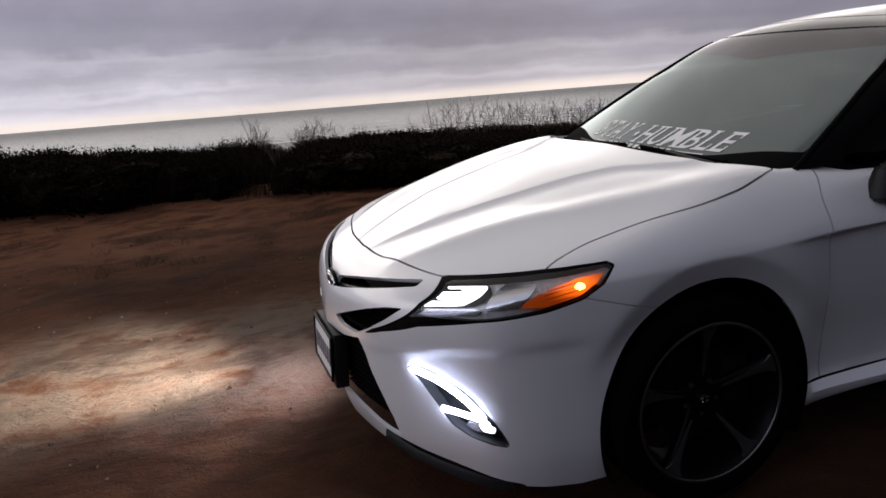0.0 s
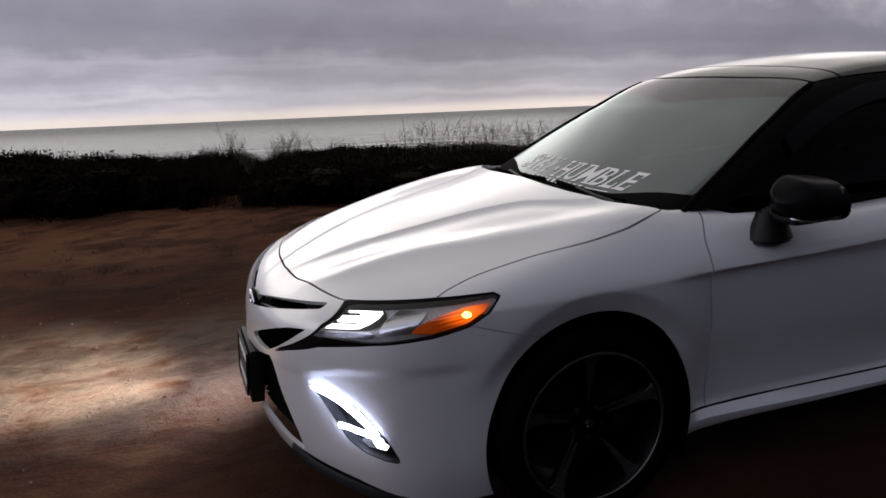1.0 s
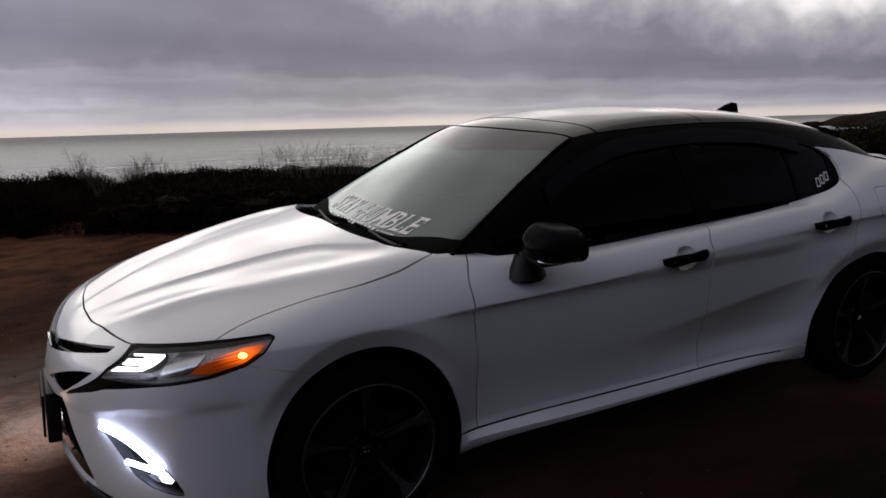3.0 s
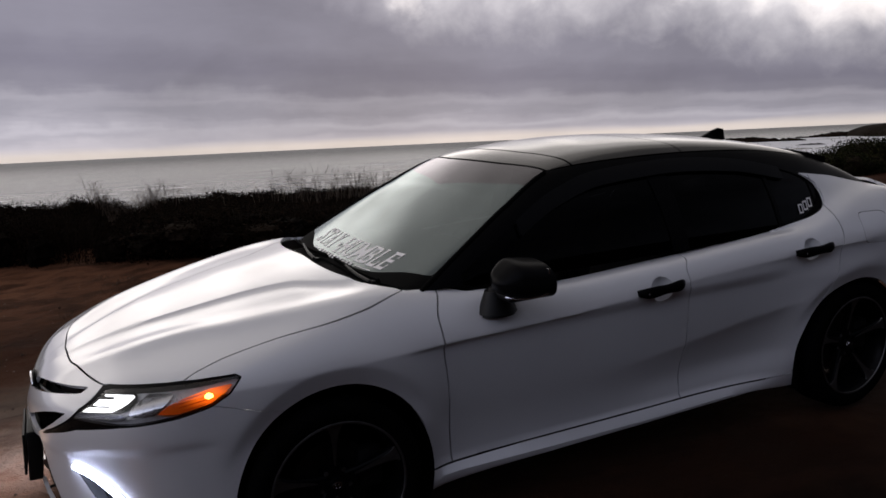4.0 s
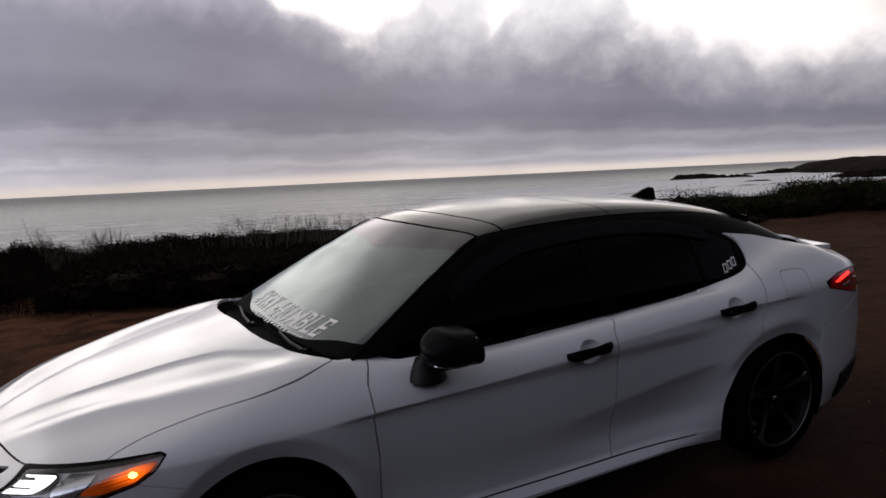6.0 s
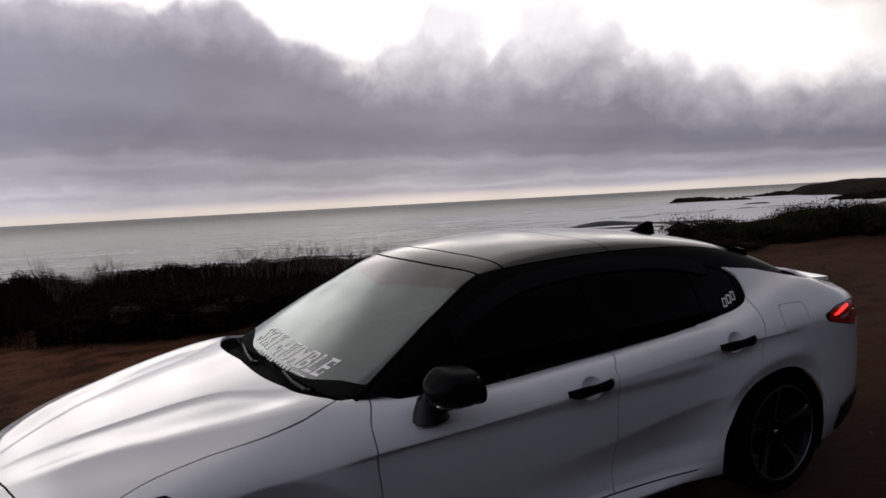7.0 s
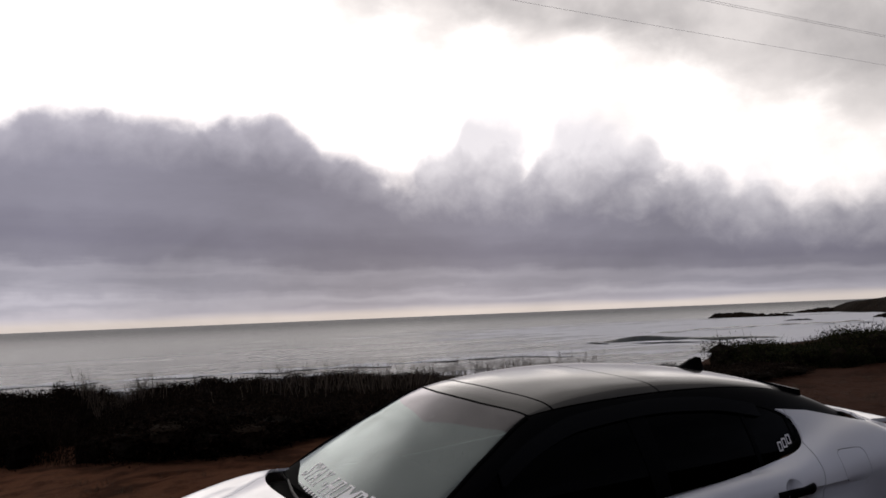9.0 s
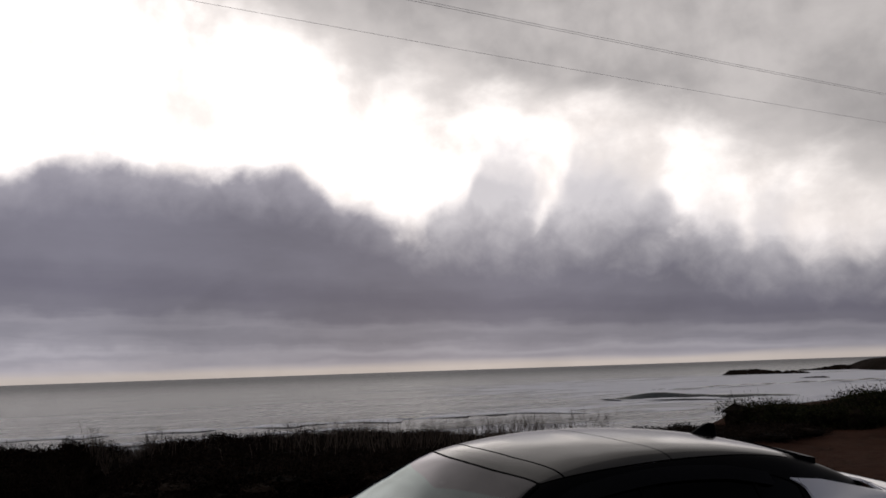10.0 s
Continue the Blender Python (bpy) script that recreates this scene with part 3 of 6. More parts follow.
sill_foot = curve((-0.42, 0.146), (-0.35, 0.15), (0.38, 0.185), (0.5, 0.20), (0.75, 0.212), (2.1, 0.222), (2.3, 0.20), (2.42, 0.185), (3.2, 0.17), (3.36, 0.175), (3.55, 0.24), (3.9, 0.27))
lip_foot = curve((-1.0, 0.225), (-0.9, 0.215), (-0.7, 0.182), (-0.55, 0.155), (-0.42, 0.145))
GAP = 0.0034
FLANGE = 0.014


def poly(pts):
    """Signed distance, positive inside the outline."""
    P = np.array(pts, float)
    Q = np.roll(P, -1, axis=0)

    def f(u, v):
        u, v = np.asarray(u, float), np.asarray(v, float)
        best, inside = np.full(u.shape, 1e9), np.zeros(u.shape, bool)
        for (ax, ay), (bx, by) in zip(P, Q):
            dx, dy = bx - ax, by - ay
            t = np.clip(((u - ax) * dx + (v - ay) * dy) / (dx * dx + dy * dy), 0, 1)
            best = np.minimum(best, np.hypot(u - ax - t * dx, v - ay - t * dy))
            if dy:
                inside ^= ((ay > v) != (by > v)) & (u < ax + (v - ay) / dy * dx)
        return np.where(inside, best, -best)

    return f


def below(x, z):
    return z - np.where(x < -0.42, lip_foot(x), sill_foot(x))


def f_hood(x, y, z):
    return np.minimum(np.minimum(hood_side(x) - y, x - hood_front(y)), np.minimum(hood_rear(y) - x, (z - 0.7) * 5))


def f_cowl(x, y, z):
    """The well under the windscreen and the deck inside the cabin."""
    return np.minimum(np.minimum(x - hood_rear(y), 0.752 + 0.045 * smooth(x, 0.5, 0.62) - y), np.minimum((z - 0.88) * 4, 2.72 - x))


def rear_inside(x, y, z):
    a, b = body_inside(x, y, z), cabin_inside(x, y, z)
    k = 0.001 + (0.012 + 0.088 * smooth(y, 0.48, 0.68)) * smooth(x, 2.35, 2.8)
    return -soft_max(-a, -b, k)


rear_stations = np.array(sorted(steps((2.3, 3.45, 0.016)) + [float(tail_plan(y)) for y in np.linspace(0.87, 0.02, 30)]))
rear_angles = np.radians(np.concatenate([np.linspace(-62, -20, 30)[:-1], np.linspace(-20, 20, 50)[:-1], np.linspace(20, 60, 90)[:-1], np.linspace(60, 90, 24)]))
REAR = cast(rear_stations, rear_angles, curve((2.3, 0.6), (3.2, 0.6), (3.7, 0.58), (3.92, 0.5)), rear_inside)

quarter_edge = curve((0.985, 2.15), (0.996, 2.30), (1.006, 2.42), (1.030, 2.575), (1.067, 2.68), (1.105, 2.728), (1.145, 2.745), (1.18, 2.742), (1.21, 2.705), (1.238, 2.647), (1.27, 2.56), (1.3, 2.45))


def wrap_line(x):
    return 1.238 - 0.150 * (x - 2.647) - 0.10 * np.maximum(x - 2.9, 0)


def f_not_glass(x, y, z):
    return np.where(z < 0.985, 0.1, x - quarter_edge(z))


def f_white_rear(x, y, z):
    return np.minimum(np.minimum(f_not_glass(x, y, z), wrap_line(x) - z + 0.25 * smooth(x, 3.27, 3.34)), np.where(x < 3.30, y - 0.60, 1.0))


# the car stands on ground that rises towards the sea and the coast: pitch and roll about its left wheels
TILT_ROWS = ((0.99956, -0.00072, -0.02976), (-0.00072, 0.99884, -0.04805), (0.02976, 0.04805, 0.9984))
R3 = Matrix(TILT_ROWS)
PIVOT = Vector((0, -0.8, 0))
CAR_AT = Matrix.Translation(PIVOT - R3 @ PIVOT) @ R3.to_4x4()

car = new("car")
car.matrix_world = CAR_AT
car.empty_display_size = 0.5
tagged(car, "white sedan with black roof, tinted windows and lit headlights on dirt", "car")


def f_sub(f, d):
    return lambda x, y, z: f(x, y, z) - d


def pair(name, sheet, material, label="", rim=FLANGE, parent=None):
    """A part on the car's left side and its twin on the right."""
    s = sheet.rimmed(rim) if rim else sheet
    return [part(name, q, material, parent or car, label) for q in (s, s.mirrored())]


skin = BODY.cut(lambda x, y, z: below(x, z))
for k in (0, 1):
    skin = skin.cut(lambda x, y, z, k=k: np.where((y > 0.5) & (z < 0.8), arch_out(x, z, k) - 1.0, 1.0))
tail_skin = REAR.cut(lambda x, y, z: below(x, z)).cut(lambda x, y, z: np.where((y > 0.5) & (z < 0.8), arch_out(x, z, 1) - 1.0, 1.0))

hood = skin.cut(f_sub(f_hood, GAP))
rest = skin.cut(f_sub(lambda x, y, z: -f_hood(x, y, z), GAP))
cowl = rest.cut(lambda x, y, z: np.minimum(f_cowl(x, y, z), 0.64 - x))
rest = rest.cut(lambda x, y, z: -f_cowl(x, y, z))
front = rest.cut(lambda x, y, z: seam_front(z) - x - GAP)
sides = rest.cut(lambda x, y, z: x - seam_front(z) - GAP)
sill_all = rest.cut(lambda x, y, z: np.minimum(np.minimum(door_foot(x) - z - GAP, x - 0.2), 2.6 - x))
fender_line = curve((-0.6, 0.80), (-0.42, 0.752), (-0.2, 0.682), (0.0, 0.62))


def f_fender(x, y, z):
    return np.where(x > -0.15, 1.0, np.minimum(z - fender_line(x), x + 0.56))


fender = front.cut(f_sub(f_fender, 0.0014)).cut(lambda x, y, z: np.where(x < 0.2, 1.0, z - door_foot(x) - GAP))
bumper = front.cut(f_sub(lambda x, y, z: -f_fender(x, y, z), 0.0014)).cut(lambda x, y, z: 0.1 - x)
door_a = sides.cut(lambda x, y, z: z - door_foot(x) - GAP).cut(lambda x, y, z: seam_mid(z) - x - GAP)
door_b = sides.cut(lambda x, y, z: z - door_foot(x) - GAP).cut(lambda x, y, z: x - seam_mid(z) - GAP).cut(lambda x, y, z: np.minimum(seam_rear(z) - GAP, 2.3) - x)
tail_white = tail_skin.cut(f_white_rear)
door_b2 = tail_white.cut(lambda x, y, z: seam_rear(z) - x - GAP).cut(lambda x, y, z: z - door_foot(x) - GAP)
quarter_all = tail_white.cut(lambda x, y, z: x - seam_rear(z) - GAP)
# boot lid, fuel flap and rear bumper out of the rear quarter


def f_boot(x, y, z):
    return np.minimum(np.minimum(x - 3.28, np.where(z > 1.0, 0.66 - y + 0.06 * (x - 3.28), 0.52 - y)), z - 0.74)


def f_flap(x, y, z):
    u, v = np.abs(x - (2.933 + 0.10 * (z - 0.95))) / 0.108, np.abs(z - 0.952 + 0.05 * (x - 2.93)) / 0.076
    return np.where(y > 0.6, 1.0 - (u**6 + v**6) ** (1 / 6.0), -1.0) * 0.06


boot = quarter_all.cut(f_sub(f_boot, GAP))
quarter_all = quarter_all.cut(f_sub(lambda x, y, z: -f_boot(x, y, z), GAP))
flap = quarter_all.cut(f_sub(f_flap, GAP * 0.3))
quarter_all = quarter_all.cut(f_sub(lambda x, y, z: -f_flap(x, y, z), GAP * 0.3))


def f_tail_bumper(x, y, z):
    return np.minimum(0.775 - z + 0.25 * (x - 3.5), x - 3.16)


rear_bumper = quarter_all.cut(f_sub(f_tail_bumper, GAP))
quarter = quarter_all.cut(f_sub(lambda x, y, z: -f_tail_bumper(x, y, z), GAP))

# openings in the front bumper, as outlines over (x, z) on the corner and (y, z) on the nose
lamp_line = poly([(-0.718, 0.797), (-0.618, 0.812), (-0.499, 0.826), (-0.395, 0.834), (-0.322, 0.837), (-0.304, 0.826), (-0.352, 0.779), (-0.414, 0.746), (-0.526, 0.721), (-0.637, 0.706), (-0.697, 0.699), (-0.827, 0.667), (-0.905, 0.624), (-0.940, 0.594), (-0.924, 0.622), (-0.845, 0.698), (-0.809, 0.737)])
fog_line = poly([(-0.857, 0.530), (-0.842, 0.544), (-0.80, 0.531), (-0.767, 0.508), (-0.738, 0.485), (-0.712, 0.456), (-0.692, 0.424), (-0.674, 0.398), (-0.652, 0.36), (-0.626, 0.302), (-0.673, 0.310), (-0.725, 0.330), (-0.767, 0.362), (-0.806, 0.441), (-0.832, 0.492)])
slim_line = poly([(0.055, 0.709), (0.20, 0.735), (0.354, 0.759), (0.545, 0.783), (0.55, 0.767), (0.41, 0.741), (0.14, 0.688), (0.055, 0.674)])
jaw_line = poly([(0.12, 0.588), (0.20, 0.615), (0.284, 0.642), (0.406, 0.681), (0.50, 0.704), (0.567, 0.712), (0.50, 0.664), (0.425, 0.622), (0.32, 0.577), (0.25, 0.572), (0.186, 0.572)])
mouth_line = poly([(-0.2, 0.52), (0.2, 0.535), (0.30, 0.556), (0.335, 0.564), (0.372, 0.519), (0.397, 0.469), (0.451, 0.392), (0.483, 0.329), (0.498, 0.262), (0.44, 0.268), (0.3, 0.288), (0.1, 0.30), (-0.2, 0.30)])


def on_corner(line):
    return lambda x, y, z: np.where((y > 0.35) & (x < -0.25), line(x, z), -1.0)


def on_nose(line):
    return lambda x, y, z: np.where(x < -0.6, line(y, z), -1.0)


nose_skin = BODY.cut(lambda x, y, z: np.minimum(-0.2 - x, z - 0.15))
for f in (on_corner(lamp_line), on_corner(fog_line), on_nose(slim_line), on_nose(jaw_line), on_nose(mouth_line)):
    bumper = bumper.cut(lambda x, y, z, f=f: -f(x, y, z))
    fender = fender.cut(lambda x, y, z, f=f: -f(x, y, z))
    hood = hood.cut(lambda x, y, z, f=f: -f(x, y, z))
lip_line = curve((0.0, 0.29), (0.3, 0.278), (0.44, 0.262), (0.52, 0.252), (0.62, 0.232), (0.72, 0.205), (0.80, 0.168), (0.92, 0.10))
f_lip = lambda x, y, z: np.minimum(np.minimum(lip_line(y) - z, y - 0.455), -0.58 - x)
bumper = max(bumper.cut(lambda x, y, z: -f_lip(x, y, z)).pieces(), key=lambda s: len(s.faces))


def on_nose_skin(x, z, lift=0.0):
    """The point of the front skin's left half at that x and height, lifted off it (minus: sunk)."""
    lo, hi = 0.2, 1.0
    for _ in range(36):
        mid = 0.5 * (lo + hi)
        if body_inside(np.array(x), np.array(mid), np.array(z)) < 0:
            lo = mid
        else:
            hi = mid
    return (x - 0.72 * lift, -(lo + 0.69 * lift), z)


def light_stroke(points, radius, lift):
    """A rounded glowing stroke laid along the front skin."""
    c = np.array(points)
    n = len(c)
    t = np.linspace(0, n - 1, 8 * n)
    xs, zs = np.interp(t, range(n), c[:, 0]), np.interp(t, range(n), c[:, 1])
    for _ in range(6):
        xs[1:-1], zs[1:-1] = (xs[:-2] + 2 * xs[1:-1] + xs[2:]) / 4, (zs[:-2] + 2 * zs[1:-1] + zs[2:]) / 4
    return tube([on_nose_skin(x, z, lift) for x, z in zip(xs, zs)], radius, 10)


def headlamp(flip):
    """The headlamp: lens, dark housing, lit module, clear bowl, amber indicator and its bulb."""
    turn = (lambda s: s.mirrored()) if flip else (lambda s: s)
    whole = nose_skin.cut(on_corner(lamp_line))
    house = part("headlamp", turn(whole.moved(-0.026)), LAMP_GREY, car, "lit headlamp with amber indicator")
    part("lamp_rim", turn(whole.cut(lambda x, y, z: 0.006 - lamp_line(x, z)).moved(-0.001).rimmed(0.05)), GLOSS_BLACK, house)
    low = lambda x, y, z: 0.7055 + 0.075 * (x + 0.70) + 0.05 * np.maximum(-0.72 - x, 0) - z
    part("lower_trim", turn(whole.cut(low).moved(-0.002).rimmed(0.03)), GLOSS_BLACK, house)
    clear = whole.cut(lambda x, y, z: -low(x, y, z))
    led = poly([(-0.726, 0.786), (-0.635, 0.799), (-0.66, 0.775), (-0.70, 0.752), (-0.725, 0.746), (-0.81, 0.729), (-0.772, 0.757)])
    part("module_bezel", turn(clear.cut(lambda x, y, z: led(x, z) + 0.006).cut(on_corner(lamp_line)).moved(-0.020)), SEAL, house)
    lit = poly([(-0.814, 0.729), (-0.727, 0.744), (-0.691, 0.765), (-0.640, 0.795), (-0.684, 0.790), (-0.727, 0.783), (-0.759, 0.767), (-0.793, 0.747)])
    base_z = lambda x: 0.729 + 0.17 * (x + 0.814)
    slits = lambda x, z: np.minimum(np.where(x < -0.722, np.abs(z - base_z(x) - 0.0165), 1.0), np.where(x < -0.692, np.abs(z - base_z(x) - 0.0345), 1.0)) - 0.0036
    part("lit_module", turn(clear.cut(on_corner(lit)).cut(lambda x, y, z: slits(x, z)).moved(-0.010).rimmed(0.008)), GLOW_WHITE, house, "white lit lamp module with dark slits")
    bowl = poly([(-0.618, 0.803), (-0.525, 0.808), (-0.552, 0.78), (-0.598, 0.736), (-0.675, 0.735), (-0.668, 0.762), (-0.64, 0.782)])
    part("reflector", turn(clear.cut(on_corner(bowl)).moved(-0.016).rimmed(0.008)), REFLECTOR, house, "clear reflector bowl")
    base = poly([(-0.845, 0.692), (-0.67, 0.722), (-0.70, 0.738), (-0.815, 0.722)])
    part("running_light_base", turn(clear.cut(on_corner(base)).moved(-0.018).rimmed(0.02)), REFLECTOR, house)
    amber = poly([(-0.592, 0.737), (-0.553, 0.771), (-0.50, 0.792), (-0.413, 0.811), (-0.335, 0.815), (-0.372, 0.784), (-0.414, 0.757), (-0.526, 0.734)])
    part("indicator", turn(clear.cut(on_corner(amber)).moved(-0.015)), AMBER, house, "amber indicator, lit")
    bulb = lambda x, y, z: 0.0115 - np.hypot((x + 0.420) * 0.8, z - 0.785)
    part("indicator_bulb", turn(clear.cut(bulb).moved(-0.006).rimmed(0.006)), GLOW_AMBER, house, "glowing amber bulb")
    for k in range(5):
        stripe = lambda x, y, z, k=k: np.minimum(0.0016 - np.abs(z - 0.748 - 0.013 * k - 0.16 * (x + 0.5)), amber(x, z) - 0.002)
        for piece in clear.cut(stripe).moved(-0.0135).pieces()[:1]:
            part("indicator_rib", turn(piece), RED, house)
    for k in range(7):
        x0 = -0.60 + 0.012 * k
        rib = lambda x, y, z, x0=x0: np.minimum(0.0022 - np.abs(x - x0 - 0.9 * (z - 0.77)), np.minimum(z - 0.742, 0.798 - z))
        part("lamp_rib", turn(clear.cut(rib).moved(-0.012).rimmed(0.01)), REFLECTOR, house)
    cover = part("lens", turn(whole.moved(-0.0015)), LENS, house, "clear plastic lens")
    cover.visible_shadow = False


def fog_unit(flip):
    """The slanting recess with the running light's two strokes, the fog lamp and a small reflector."""
    turn = (lambda s: s.mirrored()) if flip else (lambda s: s)
    whole = nose_skin.cut(on_corner(fog_line))
    cup = part("fog_recess", turn(whole.moved(-0.035)), SEAL, car, "black lamp recess with lit running light")
    part("recess_wall", turn(whole.cut(lambda x, y, z: 0.004 - fog_line(x, z)).rimmed(0.04)), SATIN_BLACK, cup)
    for pts, r in ((((-0.846, 0.529), (-0.80, 0.512), (-0.765, 0.487), (-0.733, 0.456), (-0.706, 0.420), (-0.692, 0.396)), 0.0096), (((-0.785, 0.415), (-0.75, 0.410), (-0.718, 0.402), (-0.694, 0.395)), 0.0085)):
        part("running_light", turn(light_stroke(pts, r, 0.0035)), GLOW_DRL, cup, "cool white lit running light")
    lamp = poly([(-0.712, 0.370), (-0.693, 0.380), (-0.670, 0.345), (-0.694, 0.336)])
    part("fog_lamp", turn(whole.cut(on_corner(lamp)).moved(-0.012).rimmed(0.02)), GLOW_WHITE, cup, "lit fog lamp")
    # no lamp: the light this reflector catches is put in as glow
    dot = poly([(-0.676, 0.398), (-0.662, 0.386), (-0.656, 0.369), (-0.668, 0.378)])
    part("side_reflector", turn(whole.cut(on_corner(dot)).moved(-0.003).rimmed(0.01)), GLOW_WHITE, cup)
    bowl = poly([(-0.75, 0.365), (-0.712, 0.374), (-0.694, 0.336), (-0.72, 0.338)])
    part("lamp_bowl", turn(whole.cut(on_corner(bowl)).moved(-0.02).rimmed(0.01)), REFLECTOR, cup)


for flip in (False, True):
    headlamp(flip)
    fog_unit(flip)
lip_path = [(-0.905, 0.250), (-0.881, 0.240), (-0.842, 0.219), (-0.781, 0.200), (-0.72, 0.186), (-0.66, 0.168), (-0.62, 0.158)]
for sgn in (-1, 1):
    pts = [on_nose_skin(x, z, 0.002) for x, z in lip_path]
    part("lower_lip", bar([(x, -sgn * y, z) for x, y, z in pts], [0.022, 0.030, 0.032, 0.030, 0.028, 0.020, 0.010], 0.034), SATIN_BLACK, car, "gloss black lip spoiler under the bumper")
# grille
mouth = nose_skin.cut(on_nose(mouth_line))
grille = part("lower_grille", mouth.moved(-0.07).whole(), SEAL, car, "dark lower grille with fine slats")
for k in range(11):
    z0 = 0.315 + 0.0225 * k
    slat = mouth.cut(lambda x, y, z, z0=z0: 0.0045 - np.abs(z - z0))
    for piece in slat.moved(-0.03).whole().pieces() if len(slat.faces) else ():
        part("slat", piece.rimmed(0.03), SEAL, grille)
for line in (slim_line, jaw_line):
    s = nose_skin.cut(on_nose(line))
    for q in (s, s.mirrored()):
        g1 = part("grille_opening", q.moved(-0.055), SEAL, car, "dark narrow grille opening")
        if line is slim_line:
            mid = q.cut(lambda x, y, z: 0.0035 - np.abs(z - 0.694 - 0.155 * (np.abs(y) - 0.1)))
            part("chrome_blade", mid.moved(-0.02).rimmed(0.02), RIM_CUT, g1)
        else:
            for z0 in (0.60, 0.62, 0.64, 0.66, 0.68):
                slat = q.cut(lambda x, y, z, z0=z0: 0.003 - np.abs(z - z0))
                for piece in slat.moved(-0.02).pieces() if len(slat.faces) else ():
                    part("slat", piece.rimmed(0.02), SEAL, g1)
# emblem: a dark oval plate with plain rings
bm = bmesh.new()
bmesh.ops.create_uvsphere(bm, u_segments=32, v_segments=16, radius=1, matrix=Matrix.Translation((-0.95, 0, 0.672)) @ Matrix.Diagonal((0.014, 0.075, 0.05, 1)))
badge = part("badge", bm, GLOSS_BLACK, car, "oval dark badge with plain chrome rings")
for ry, rz, dz in ((0.066, 0.043, 0.0), (0.024, 0.041, 0.0), (0.046, 0.018, 0.015)):
    ring = [(-0.966 + 0.06 * abs(math.sin(t)) * rz + 0.1 * abs(math.cos(t)) * ry, ry * math.cos(t), 0.672 + dz + rz * math.sin(t)) for t in np.linspace(0, 2 * math.pi, 41)]
    part("badge_ring", tube(ring, 0.0035, 6), CHROME, badge)

# tail lamps
tail_line = poly([(3.17, 0.932), (3.305, 0.966), (3.50, 0.975), (3.60, 0.958), (3.68, 0.90), (3.66, 0.81), (3.52, 0.815), (3.312, 0.866), (3.20, 0.892)])
glow_line = poly([(3.26, 0.922), (3.36, 0.947), (3.44, 0.956), (3.50, 0.954), (3.44, 0.942), (3.37, 0.930), (3.28, 0.913)])
clear_line = poly([(3.33, 0.892), (3.45, 0.902), (3.58, 0.912), (3.60, 0.896), (3.47, 0.884), (3.36, 0.880)])


def on_tail(line):
    return lambda x, y, z: np.where((y > 0.6) & (x > 3.0), line(x, z), -1.0)


tail_f = on_tail(tail_line)


def tail_lamp(flip):
    turn = (lambda s: s.mirrored()) if flip else (lambda s: s)
    skin_t = REAR.cut(tail_f)
    lamp = part("tail_lamp", turn(skin_t.moved(-0.02)), GLOSS_BLACK, car, "red tail lamp, lit")
    part("red_lens", turn(skin_t.cut(lambda x, y, z: tail_line(x, z) - 0.006).cut(lambda x, y, z: x - 3.235).moved(-0.003).rimmed(0.015)), RED, lamp)
    part("lamp_rim", turn(skin_t.cut(lambda x, y, z: 0.006 - tail_line(x, z)).rimmed(0.03)), GLOSS_BLACK, lamp)
    part("lit_strip", turn(skin_t.cut(on_tail(glow_line)).moved(0.001).rimmed(0.01)), GLOW_RED, lamp, "glowing red strip")
    part("clear_strip", turn(skin_t.cut(on_tail(clear_line)).moved(0.001).rimmed(0.01)), REFLECTOR, lamp)


for piece in ("quarter", "rear_bumper", "boot"):
    pass
quarter = quarter.cut(lambda x, y, z: -tail_f(x, y, z))
rear_bumper = rear_bumper.cut(lambda x, y, z: -tail_f(x, y, z))
for flip in (False, True):
    tail_lamp(flip)


def oval(sheet, cx, cz, r):
    """A shallow scoop in the door behind its handle."""
    s = sheet.cut(lambda x, y, z: r - np.hypot(x - cx, (z - cz) * 1.15))
    d = np.hypot(s.pts[:, 0] - cx, (s.pts[:, 2] - cz) * 1.15) / r
    return Sheet(s.pts + np.array((0, 1, 0)) * (0.03 * (1 - np.clip(d, 0, 1) ** 2))[:, None], s.faces)


def hollow(sheet, cx, cz, r):
    return sheet.cut(lambda x, y, z: np.hypot(x - cx, (z - cz) * 1.15) - r)


part("bonnet", hood.whole().rimmed(FLANGE), PAINT, car, "white pearl bonnet with pressed ridges")
part("cowl_panel", cowl.moved(-0.065).whole(), SEAL, car, "black plastic cowl under the windscreen")
pair("front_fender", fender, PAINT)
part("front_bumper", bumper.whole().rimmed(FLANGE), PAINT, car, "white front bumper with lamp openings")
cup_a, cup_b = oval(door_a, 1.508, 0.848, 0.062), oval(door_b.joined(door_b2), 2.462, 0.897, 0.06)
door_a, door_b, door_b2 = hollow(door_a, 1.508, 0.848, 0.062), hollow(door_b, 2.462, 0.897, 0.06), hollow(door_b2, 2.462, 0.897, 0.06)
front_doors = pair("front_door", door_a, PAINT)
rear_doors = pair("rear_door", door_b.joined(door_b2), PAINT)
pair("sill", sill_all, PAINT)
pair("rear_quarter", quarter, PAINT)
pair("fuel_flap", flap, PAINT)
part("boot_lid", boot.whole().rimmed(FLANGE), PAINT, car)
f_skirt = lambda x, y, z: np.minimum(np.minimum(0.385 + 0.30 * (x - 3.50) - z, x - 3.40), z - 0.20)
skirt = rear_bumper.cut(f_skirt)
rear_bumper = rear_bumper.cut(lambda x, y, z: -f_skirt(x, y, z))
for q in skirt.moved(0.012).rimmed(0.03).whole().pieces():
    part("rear_skirt", q, SATIN_BLACK, car, "black lower skirt of the rear bumper")
